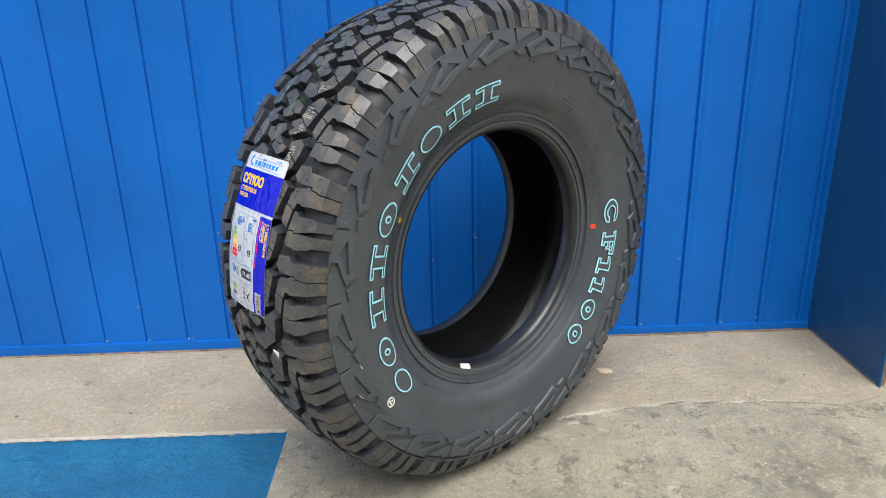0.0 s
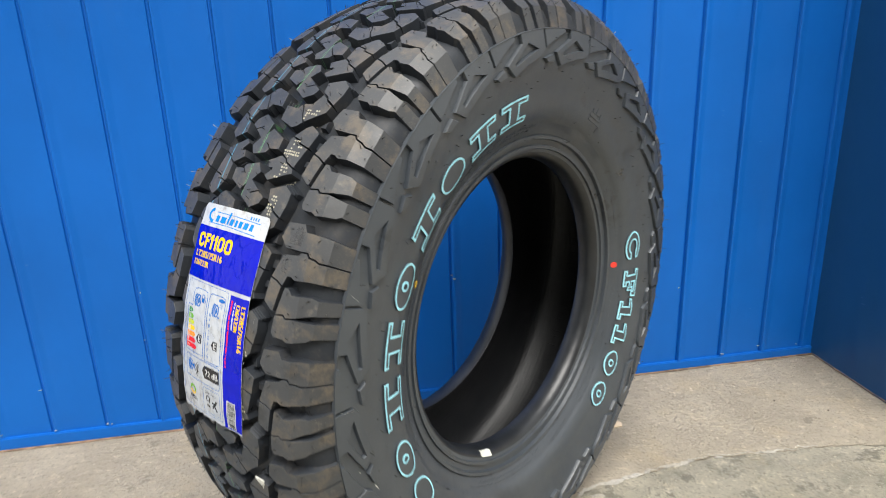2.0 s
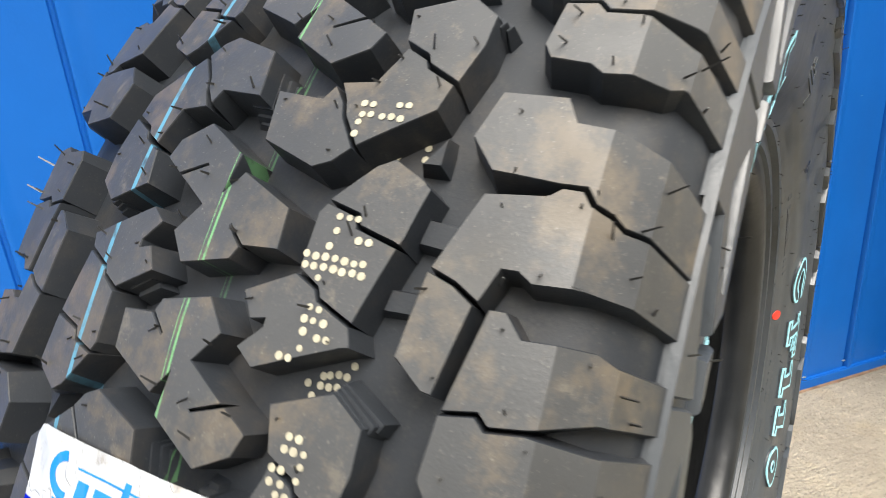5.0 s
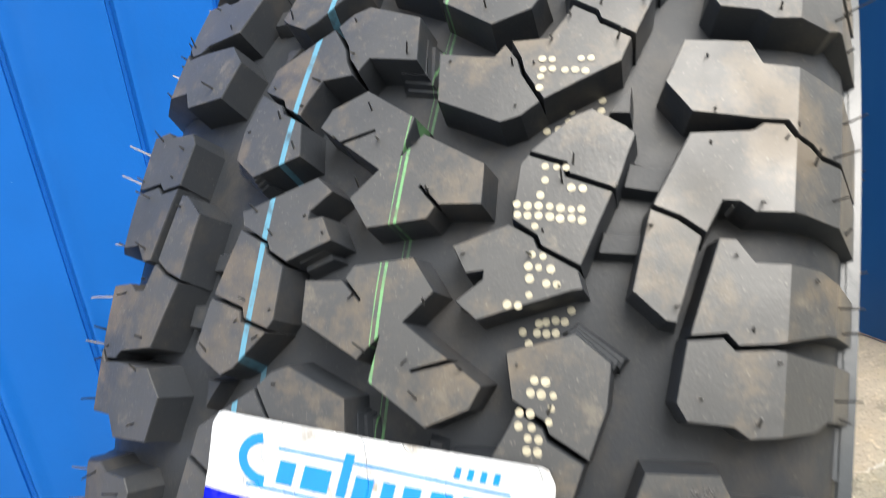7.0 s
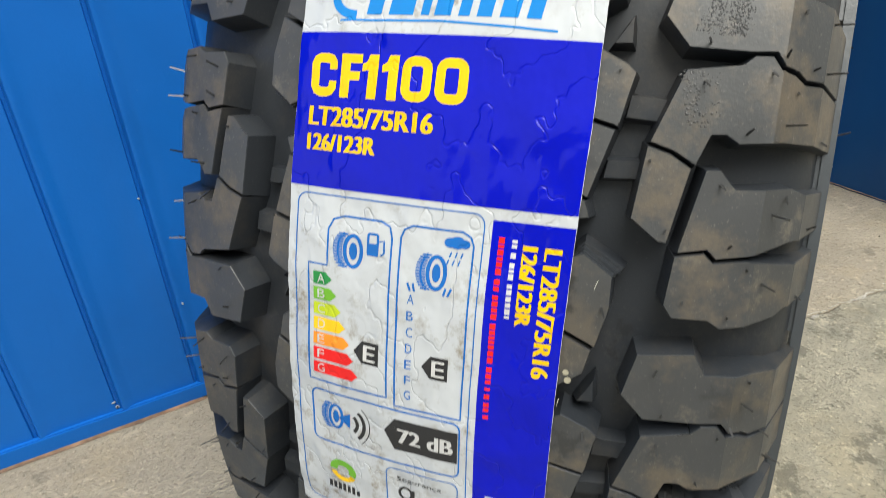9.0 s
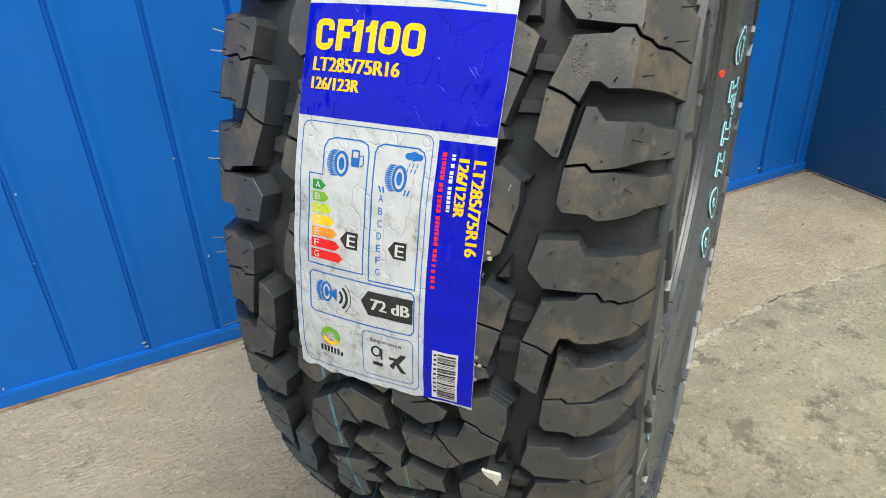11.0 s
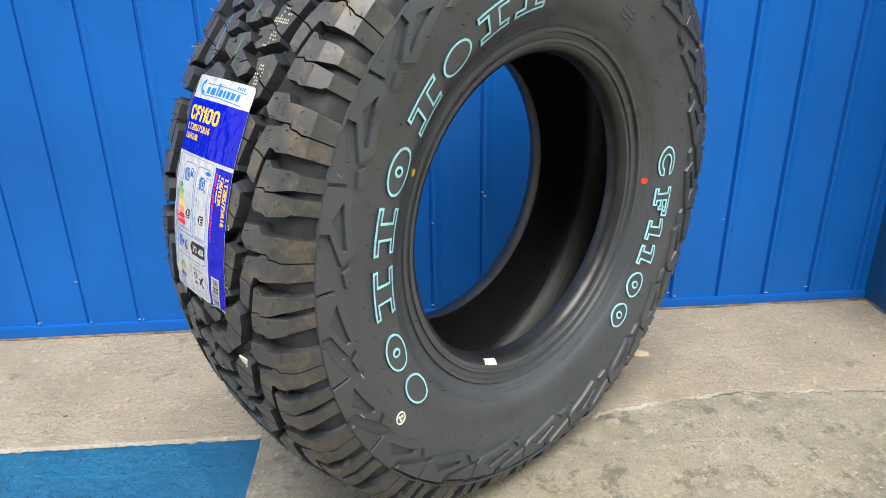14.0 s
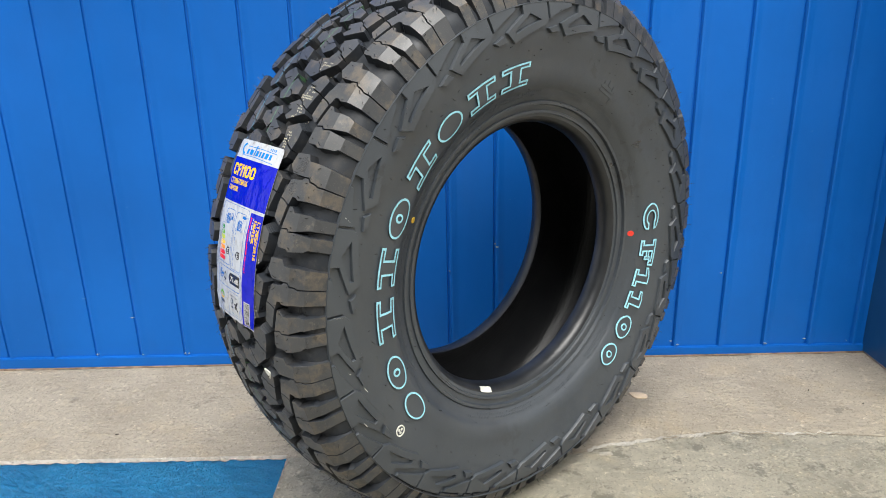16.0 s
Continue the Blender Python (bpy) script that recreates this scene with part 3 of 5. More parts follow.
def block_mesh(name, points, level=0.0):
    """One block: a cut-up top that follows the crown, a worn rim and drafted walls down to the groove."""
    poly = flat_polygon(points)
    if area(poly) < 0:
        poly.reverse()
    bm = bmesh.new()
    bm.faces.new([bm.verts.new((x, y, 0)) for x, y in poly])
    bm.normal_update()
    bmesh.ops.triangulate(bm, faces=bm.faces[:], ngon_method="EAR_CLIP")
    xs_ = [p[0] for p in poly]
    cuts = [((0, y, 0), (0, 1, 0)) for y in (108, 116, 125, 138)] + [((0, y, 0), (0, 1, 0)) for y in (-20, 20, 45, 70, 90)]
    x = math.ceil(min(xs_) / 11) * 11
    while x < max(xs_):
        cuts.append(((x, 0, 0), (1, 0, 0)))
        x += 11
    for co_, no in cuts:
        bmesh.ops.bisect_plane(bm, geom=bm.verts[:] + bm.edges[:] + bm.faces[:], dist=1e-4, plane_co=co_, plane_no=no)
    rim = [e for e in bm.edges if e.is_boundary]
    # outward directions at the rim
    out = {}
    for e in rim:
        f = e.link_faces[0]
        mid = (e.verts[0].co + e.verts[1].co) / 2
        d = (e.verts[1].co - e.verts[0].co).normalized()
        n = Vector((d.y, -d.x, 0))
        if n.dot(f.calc_center_median() - mid) > 0:
            n = -n
        for v in e.verts:
            out.setdefault(v, []).append(n)
    move = {}
    for v, ns in out.items():
        n = sum(ns, Vector()).normalized()
        move[v] = n / max(0.55, n.dot(ns[0]))
    for v, w in move.items():
        v.co -= w * 0.38
    deep = {v: level for v in bm.verts}

    def ring(edges, drift, level, way):
        r = bmesh.ops.extrude_edge_only(bm, edges=edges)
        nv = [g for g in r["geom"] if isinstance(g, bmesh.types.BMVert)]
        ne = [g for g in r["geom"] if isinstance(g, bmesh.types.BMEdge)]
        ne = [e for e in ne if all(v in set(nv) for v in e.verts)]
        olds = {}
        for v in nv:
            src = min(way, key=lambda w: (w.co - v.co).length_squared)
            olds[v] = way[src]
        for v in nv:
            v.co = v.co + olds[v] * drift
            deep[v] = level
        return ne, olds

    top_faces = set(bm.faces)
    ne, way = ring(rim, 0.22, level + 0.03, move)
    ne, way = ring(ne, 1.3, 1.06, way)
    for v in bm.verts:
        v.co = block_point(v.co.x / MM, v.co.y / 1000.0, deep[v])
    # Walls and low steps take the rubber with groove shade in its colour.
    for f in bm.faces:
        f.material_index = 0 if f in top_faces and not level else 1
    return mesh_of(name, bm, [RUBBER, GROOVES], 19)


def spin(theta, flip, out=0.0):
    """Where a block sits: turned round the axle, the far half turned over."""
    m = Matrix.Rotation(-radians(theta), 4, "Y")
    if flip:
        m = m @ Matrix.Rotation(math.pi, 4, "X")
    z = 0.412 * math.sin(radians(theta))
    return Matrix.Translation((0, -out, ZC + settle(z))) @ m


rng = random.Random(4)
spots = []
blocks = []
for kind, shapes in (("shoulder_block", SHOULDER), ("intermediate_block", INTER), ("center_block", CENTRE)):
    for key in sorted(shapes):
        blocks.append((kind, block_mesh(kind, shapes[key]), flat_polygon(shapes[key])))
for key in sorted(GROOVE):
    blocks.append(("groove_step", block_mesh("groove_step", *GROOVE[key]), key[:4]))
for k_ in range(PITCHES):
    for flip in (False, True):
        at = (39.3 if not flip else 36.4) + STEP * k_
        for kind, me, poly in blocks:
            if poly in ("terr", "rung") and flip != (poly == "terr"):
                continue
            mx = spin(at, flip, FAR if flip and kind == "shoulder_block" else 0.0)
            part(kind, me, None, tyre, m=mx)
            if isinstance(poly, str):
                continue
            cx = sum(p[0] for p in poly) / len(poly)
            cy = sum(p[1] for p in poly) / len(poly)
            for p in poly[::3]:
                q = (p[0] + (cx - p[0]) * 0.3, p[1] + (cy - p[1]) * 0.22)
                spots.append((mx, q[0] / MM, min(q[1], 136) / 1000.0))

# moulding hairs on the blocks
bm = bmesh.new()


def hair(bm, foot, tip, r):
    d = (tip - foot).normalized()
    a = d.orthogonal().normalized()
    b = d.cross(a)
    ring0 = [bm.verts.new(foot + (a * math.cos(t) + b * math.sin(t)) * r) for t in (0, 2.094, 4.189)]
    ring1 = [bm.verts.new(tip + (a * math.cos(t) + b * math.sin(t)) * r * 0.7) for t in (0, 2.094, 4.189)]
    for i in range(3):
        j = (i + 1) % 3
        bm.faces.new((ring0[i], ring0[j], ring1[j], ring1[i]))
    bm.faces.new(ring1)


for mx, phi, s in spots:
    if rng.random() < 0.12:
        continue
    foot = block_point(phi, s, 0.02)
    upw = (block_point(phi, s, -0.5) - block_point(phi, s, 0.5)).normalized()
    lean = Vector((0, rng.uniform(-0.35, 0.35), rng.uniform(-0.7, 0.7)))
    length = rng.choice((0.0015, 0.002, 0.003, 0.0035, 0.004, 0.005, 0.006))
    q = mx @ foot
    if -2.5 < math.degrees(math.atan2(q.z - ZC, q.x)) < 31.5 and q.x > 0 and -0.064 < q.y < 0.058:
        continue
    hair(bm, q, mx @ (foot + (upw + lean).normalized() * length), 0.00048)
for k_ in range(PITCHES):
    for flip in (False, True):
        mx = spin((39.3 if not flip else 36.4) + STEP * k_, flip, FAR if flip else 0.0)
        for phi in (6.6, 4.7, 2.2, -1.6, -4.6, -5.9):
            if rng.random() < 0.25:
                continue
            phi += rng.uniform(-0.5, 0.5)
            s = rng.choice((0.112, 0.122, 0.128))
            foot = block_point(phi, s, 0.02)
            way = (block_point(phi, s, -0.5) - block_point(phi, s, 0.5)).normalized() + Vector((0, 0.8, rng.uniform(-0.3, 0.3)))
            hair(bm, mx @ foot, mx @ (foot + way.normalized() * rng.uniform(0.004, 0.0095)), 0.00042)
part("rubber_hairs", bm, HAIR, tyre, "short moulding hairs", kind="stuff", smooth=0)

# ---- tyre: sidewall lugs, one set for each pitch ----
def raised(bm, loops, at, height, mats=(0, 0), draft=0.0006):
    """Raises a flat outline, with or without a hole, from the surface: at(x, y, lift) places a corner."""
    edges, tops = [], []
    for loop in loops:
        vs = [bm.verts.new(at(x, y, height)) for x, y in loop]
        lows = [bm.verts.new(at(x, y, -0.0012)) for x, y in loop]
        tops.append(vs)
        n = len(vs)
        for i in range(n):
            j = (i + 1) % n
            bm.faces.new((vs[i], vs[j], lows[j], lows[i])).material_index = mats[0]
            edges.append(bm.edges.get((vs[i], vs[j])))
    r = bmesh.ops.triangle_fill(bm, edges=edges, use_beauty=True)
    for g in r["geom"]:
        if isinstance(g, bmesh.types.BMFace):
            g.material_index = mats[1]


def inset(loop, d):
    """The outline drawn in by d."""
    n, res = len(loop), []
    turn = 1.0 if area(list(loop)) > 0 else -1.0
    for i in range(n):
        p, a, b = Vector(loop[i]), Vector(loop[i - 1]), Vector(loop[(i + 1) % n])
        e0, e1 = (p - a).normalized(), (b - p).normalized()
        n0, n1 = Vector((-e0.y, e0.x)) * turn, Vector((-e1.y, e1.x)) * turn
        m = (n0 + n1)
        m = n0 if m.length < 1e-6 else m.normalized()
        q = p + m * (d / max(0.4, m.dot(n0)))
        res.append((q.x, q.y))
    return res


def rim(bm, loops, at, height, chamfer):
    """A raised shape whose upper edges are chamfered; the second loop is a hole."""
    tops = [inset(l, chamfer if i == 0 else -chamfer) for i, l in enumerate(loops)]
    edges = []
    for low, top in zip(loops, tops):
        rows = [[bm.verts.new(at(x, y, z)) for x, y in l] for l, z in ((low, -0.0012), (low, height * 0.62), (top, height))]
        n = len(low)
        for a, b in zip(rows, rows[1:]):
            for i in range(n):
                j = (i + 1) % n
                bm.faces.new((a[i], a[j], b[j], b[i]))
        edges += [bm.edges.get((rows[2][i], rows[2][(i + 1) % n])) for i in range(n)]
    bmesh.ops.triangle_fill(bm, edges=edges, use_beauty=True)


def on_side(theta, r, lift):
    h = float(np.interp(r, SIDE_R, SIDE_H)) + lift
    return Vector((r * math.cos(radians(theta)), h, r * math.sin(radians(theta))))


def dense(loop, step):
    """The same outline with extra corners along its sides."""
    res = []
    for a, b in zip(loop, loop[1:] + loop[:1]):
        n = max(1, int(max(abs(b[0] - a[0]) / step[0], abs(b[1] - a[1]) / step[1])))
        res += [(a[0] + (b[0] - a[0]) * i / n, a[1] + (b[1] - a[1]) * i / n) for i in range(n)]
    return res


LUGS = [
    [[(0.0, 0.3390), (2.1, 0.3225), (12.0, 0.3370), (13.2, 0.3445), (12.9, 0.367), (5.6, 0.367), (5.6, 0.3553)], [(2.8, 0.3345), (2.7, 0.3385), (7.7, 0.3540), (10.7, 0.3450)]],
    [[(-4.1, 0.333), (-3.0, 0.327), (0.0, 0.328), (-1.2, 0.337)]],
    [[(13.6, 0.3455), (20.6, 0.3620), (20.7, 0.367), (13.3, 0.367)]],
]
lug_meshes = []
for loops in LUGS:
    bm = bmesh.new()
    flat = [dense([(t * 6.0, r * 1000.0) for t, r in l], (12.0, 20.0)) for l in loops]
    rim(bm, flat, lambda x, y, lift: on_side(x / 6.0, y / 1000.0, lift), 0.0044, 0.7)
    lug_meshes.append(mesh_of("sidewall_lug", bm, SIDE, 30))
for k_ in range(PITCHES):
    for me in lug_meshes:
        part("sidewall_lug", me, None, tyre, m=spin(7.7 + STEP * k_, False))
bm = bmesh.new()
revolve(bm, [(0.1258, 0.3663), (0.1294, 0.3665), (0.1294, 0.3671), (0.1258, 0.3675)], 252)
part("mould_line", bm, SIDE, tyre, "thin moulded line round the shoulder")



def lug_height(theta, r):
    """The height of the moulded lugs at a place on the sidewall: nothing between them."""
    def inside(loop, t):
        hit = False
        for (t0, r0), (t1, r1) in zip(loop, loop[1:] + loop[:1]):
            if (r0 > r) != (r1 > r) and t < t0 + (r - r0) / (r1 - r0) * (t1 - t0):
                hit = not hit
        return hit

    phi = (theta - 7.7) % STEP
    for t in (phi - STEP, phi, phi + STEP):
        if any(inside(l[0], t) and not any(inside(h, t) for h in l[1:]) for l in LUGS):
            return 0.0044
    return 0.0


# ---- tyre: raised letters, numbers and marks on the sidewall ----
def oval(rx, ry, cx=0.0, cy=0.0, n=28, a0=0.0, a1=360.0):
    full = a1 - a0 >= 360
    return [(cx + rx * math.cos(radians(a0 + (a1 - a0) * i / (n if full else n - 1))), cy + ry * math.sin(radians(a0 + (a1 - a0) * i / (n if full else n - 1)))) for i in range(n)]


def beam(w, lean=0.0):
    pts = [(-w / 2, 0), (w / 2, 0), (w / 2, 9), (w * 0.2, 9), (w * 0.2, 29), (w / 2, 29), (w / 2, 38), (-w / 2, 38), (-w / 2, 29), (-w * 0.2, 29), (-w * 0.2, 9), (-w / 2, 9)]
    return [(x + lean * y, y) for x, y in pts]


SLAB_F = [(-19, 0), (5, 0), (5, 8), (-1, 8), (-1, 15), (5, 15), (5, 11), (11, 11), (11, 27), (5, 27), (5, 23), (-1, 23), (-1, 30), (11, 30), (11, 24), (19, 24), (19, 38), (-19, 38), (-19, 30), (-12, 30), (-12, 8), (-19, 8)]
SLAB_1 = [(-11, 0), (12, 0), (12, 8), (6, 8), (6, 38), (-4, 38), (-14, 32), (-14, 25), (-5, 27), (-5, 8), (-11, 8)]
BOW_C = oval(19, 19, 0, 19, 24, 42, 318) + [(15, 14), (6, 14)] + oval(8.5, 9.5, 0, 19, 14, 300, 60) + [(9, 26), (15, 26)]
R0, LOW = 0.2785, 0.2612


def glyph(theta, loops, label, wide=1.0, tall=0.92, low=LOW):
    """One raised sign on the sidewall: a rubber body with a pale coated outline along its edge."""
    bm = bmesh.new()

    def at(x, y, lift):
        return side_point(theta + math.degrees(x * wide / 1000.0 / R0), low + y * tall / 1000.0, lift)

    first = dense(loops[0], (5.0, 5.0))
    raised(bm, [first], at, 0.0024)
    for loop in loops:
        loop = dense(loop, (5.0, 5.0))
        a, b = loop, [(p[0] + (q[0] - p[0]) / wide, q[1]) for p, q in zip(loop, inset(loop, 2.8))]
        va = [bm.verts.new(at(x, y, 0.0028)) for x, y in a]
        vb = [bm.verts.new(at(x, y, 0.0028)) for x, y in b]
        la = [bm.verts.new(at(x, y, 0.0018)) for x, y in a]
        n = len(a)
        for i in range(n):
            j = (i + 1) % n
            bm.faces.new((va[i], va[j], vb[j], vb[i])).material_index = 1
            bm.faces.new((va[i], la[i], la[j], va[j])).material_index = 1
    part("letter", bm, [SIDE, OUTLINE], tyre, label, smooth=25)


ROUND = [oval(26, 19, 0, 19), oval(6, 7, 0, 19, 18)]
for theta, loops in ((-31.2, [oval(24, 19, 0, 19)]), (-17.7, ROUND), (-1.5, [beam(56)]), (12.6, [beam(50)]), (25.5, ROUND), (39.5, [beam(52, 0.15)]),
                     (52.9, [oval(24, 18, 0, 19)]), (65.6, [beam(50, 0.1)]), (78.2, [beam(52, 0.15)])):
    glyph(theta, loops, "raised sign with a pale blue outline", 1.0, 0.80, LOW + 0.0018)
for theta, loops, wide in ((177.0, [BOW_C], 1.38), (189.8, [SLAB_F], 1.2), (199.3, [SLAB_1], 1.42), (207.9, [SLAB_1], 1.42),
                           (217.9, [oval(16.5, 19, 0, 19), oval(5, 8, 0, 19, 16)], 1.28), (229.1, [oval(16.5, 19, 0, 19), oval(5, 8, 0, 19, 16)], 1.24)):
    glyph(theta, loops, "raised outlined character with pale blue edge", wide)


def letters(text, size, wide=1.0, bold=0.0, spacing=1.0):
    """The flat triangles of a line of text: corners in metres from its lower left, and faces."""
    cu = bpy.data.curves.new("text", "FONT")
    cu.body, cu.size, cu.offset, cu.space_character = text, size, bold, spacing
    cu.resolution_u = 3
    ob = bpy.data.objects.new("text", cu)
    me = bpy.data.meshes.new_from_object(ob)
    vs = [(v.co.x * wide, v.co.y) for v in me.vertices]
    fs = [tuple(p.vertices) for p in me.polygons]
    bpy.data.objects.remove(ob)
    bpy.data.curves.remove(cu)
    bpy.data.meshes.remove(me)
    x0, x1 = min(v[0] for v in vs), max(v[0] for v in vs)
    return [(x - x0, y) for x, y in vs], fs, x1 - x0


def lay(bm, vs, fs, at, cell):
    """Lays flat triangles on a curved surface, cut along a grid so that they follow it."""
    flat = bmesh.new()
    made = [flat.verts.new((x, y, 0)) for x, y in vs]
    for f in fs:
        try:
            flat.faces.new([made[i] for i in f])
        except ValueError:
            pass
    for axis in (0, 1):
        lo, hi = min(v[axis] for v in vs), max(v[axis] for v in vs)
        no = (1, 0, 0) if axis == 0 else (0, 1, 0)
        t = lo + cell
        while t < hi:
            bmesh.ops.bisect_plane(flat, geom=flat.verts[:] + flat.edges[:] + flat.faces[:], dist=1e-7, plane_co=(t * no[0], t * no[1], 0), plane_no=no)
            t += cell
    new_ = {v: bm.verts.new(at(v.co.x, v.co.y)) for v in flat.verts if v.link_faces}
    for f in flat.faces:
        bm.faces.new([new_[v] for v in f.verts])
    flat.free()


def flat_text(bm, text, size, at, wide=1.0, bold=0.0, fit=None, centre=False, spacing=1.0, cell=0.003):
    """Lays text on a surface: at(x, y) places a corner. fit: the line's length in metres."""
    vs, fs, length = letters(text, size, wide, bold, spacing)
    k_ = fit / length if fit else 1.0
    off = -0.5 * length * k_ if centre else 0.0
    lay(bm, [(x * k_ + off, y) for x, y in vs], fs, at, cell)


def side_text(name, text, theta, r, size, lift, fit=None):
    bm = bmesh.new()
    flat_text(bm, text, size, lambda x, y: side_point(theta + math.degrees(x / r), r + y, lift), bold=0.0003, centre=True, fit=fit)
    part(name, bm, SIDE, tyre, smooth=0)


side_text("size_marking", "LT285/75R16", 108, 0.2440, 0.0100, 0.0007)
side_text("size_marking", "126/123R", 130, 0.2440, 0.0100, 0.0007)
side_text("size_marking", "LT285/75R16", 262, 0.2960, 0.022, 0.0006)
side_text("code_marking", "DOT", 187, 0.2445, 0.0065, 0.0006)

# rows of tiny moulded print that cannot be read
bm = bmesh.new()
prng = random.Random(11)
for a0, a1, r, tall in ((-25, -5, 0.2440, 0.004), (2, 22, 0.2440, 0.004), (30, 58, 0.2440, 0.0045), (38, 92, 0.2475, 0.0035), (60, 90, 0.2425, 0.0035), (150, 172, 0.246, 0.004), (191, 204, 0.2445, 0.006),
                        (208, 213, 0.2445, 0.006), (222, 236, 0.243, 0.0035), (222, 236, 0.250, 0.0035), (244, 256, 0.246, 0.005), (-98, -62, 0.2405, 0.003), (-92, -58, 0.2455, 0.003)):
    t = a0
    while t < a1:
        w = prng.uniform(0.35, 0.8)
        if prng.random() > 0.15:
            raised(bm, [[(t, r), (t + w, r), (t + w, r + tall), (t, r + tall)]], side_point, 0.0005)
        t += w + 0.25
part("fine_print", bm, SIDE, tyre, "rows of tiny moulded print", kind="stuff", smooth=0)
bm = bmesh.new()
for x, y, w, h in ((-16, 0, 34, 3), (-16, 6, 30, 3), (-2, 12, 10, 9), (-12, 12, 6, 5), (10, 9, 8, 7), (14, -9, 5, 8)):
    raised(bm, [[(x, y), (x + w, y), (x + w, y + h), (x, y + h)]], lambda p, q, lift: side_point(120.6 + math.degrees(p / 278.0), 0.272 + q / 1000.0, lift), 0.0008)
part("emblem", bm, SIDE, tyre, "small moulded emblem", smooth=0)


def side_disc(name, theta, r, radius, material, label, ring=0.0):
    bm = bmesh.new()
    loops = [oval(radius, radius, 0, 0, 24)] + ([oval(ring, ring, 0, 0, 24)] if ring else [])
    raised(bm, loops, lambda x, y, lift: side_point(theta + math.degrees(x / r), r + y, lift), 0.0010)
    if ring:
        for a in (20, 140, 260):
            c = oval(ring * 0.3, ring * 0.3, 0.45 * ring * math.cos(radians(a)), 0.45 * ring * math.sin(radians(a)), 8)
            raised(bm, [c], lambda x, y, lift: side_point(theta + math.degrees(x / r), r + y, lift), 0.0010)
    part(name, bm, material, tyre, label, smooth=0)


side_disc("yellow_dot", 26.3, 0.2440, 0.0042, PAINT_YELLOW, "yellow paint dot")
side_disc("red_dot", 182.3, 0.2440, 0.0048, PAINT_RED, "red paint dot")
side_disc("round_mark", -32.2, 0.3155, 0.0078, TAG, "small white round mark", 0.0062)
bm = bmesh.new()
raised(bm, [dense([(-11.5, -3.0), (-9, -3.3), (11, -2.9), (11.6, 2.9), (0, 3.2), (-11, 2.9)], (3.0, 3.0))], lambda x, y, lift: side_point(-67.6 + math.degrees(x / 207.0), 0.2084 + y / 1000.0, lift), 0.0026)
part("bead_tag", bm, TAG, tyre, "small pale paper tag on the bead", smooth=0)

# vent hairs and scuffs on the sidewall
bm = bmesh.new()
vrng = random.Random(21)
for i in range(300):
    t, r = 360.0 * i / 300 + vrng.uniform(-1, 1), vrng.choice((0.233, 0.2565, 0.301, 0.308, 0.318, 0.329, 0.349, 0.357)) + vrng.uniform(-0.003, 0.003)
    foot = side_point(t, r, lug_height(t, r) - 0.0005)
    hair(bm, foot, foot + Vector((vrng.uniform(-0.6, 0.6), 1.0, vrng.uniform(-0.6, 0.6))).normalized() * vrng.choice((0.0015, 0.002, 0.003, 0.003, 0.004, 0.006)), 0.00045)
part("vent_hairs", bm, HAIR, tyre, "short vent hairs on the sidewall", kind="stuff", smooth=0)
for t0, r0, t1, r1, w in ((-14.6, 0.3305, -16.2, 0.328, 0.0011), (-21.6, 0.3508, -23.4, 0.3485, 0.0009), (-9.4, 0.345, -9.9, 0.3425, 0.0009), (22.0, 0.352, 22.8, 0.362, 0.0007), (3.2, 0.345, 3.6, 0.358, 0.0006)):
    bm = bmesh.new()
    rows = []
    for i in range(15):
        f = i / 14
        t, r = t0 + (t1 - t0) * f, r0 + (r1 - r0) * f
        ww = w * (0.35 + 0.65 * abs(noise.noise((f * 6, t0, 0))) + 0.3 * math.sin(math.pi * f))
        rows.append([bm.verts.new(side_point(t, r + d, lug_height(t, r) + 0.0002)) for d in (ww / 2, -ww / 2)])
    for a, b in zip(rows, rows[1:]):
        bm.faces.new((a[0], b[0], b[1], a[1]))
    part("scuff", bm, TAG, tyre, "pale scuff mark", smooth=0)

# inside: moulding ridges of the liner
bm = bmesh.new()
for i in range(150):
    t = radians(360.0 * i / 150 + 0.6 * math.sin(i * 2.3))
    rows = []
    for h in span(-0.085, 0.085, 8):
        r = float(np.interp(abs(h), (0, 0.05, 0.085), (0.3945, 0.393, 0.387)))
        z = r * math.sin(t)
        rows.append([bm.verts.new(((r - d) * math.cos(t + w), h, ZC + (r - d) * math.sin(t + w) + settle(z))) for d, w in ((-0.001, -0.006), (0.0001, 0.0), (-0.001, 0.006))])
    for a, b in zip(rows, rows[1:]):
        for j in range(2):
            bm.faces.new((a[j], b[j], b[j + 1], a[j + 1]))
part("liner_ridge", bm, LINER, tyre, "fine ridges inside the tyre", kind="stuff")

# torn paper label stuck to the liner, with a worn barcode
def on_liner(x, y, lift):
    r = 0.3925 - lift
    t = radians(-121.4 + math.degrees(0.72 * x / 393.0))
    return Vector((r * math.cos(t), (0.72 * y + 6) / 1000.0, ZC + r * math.sin(t) + settle(r * math.sin(t))))


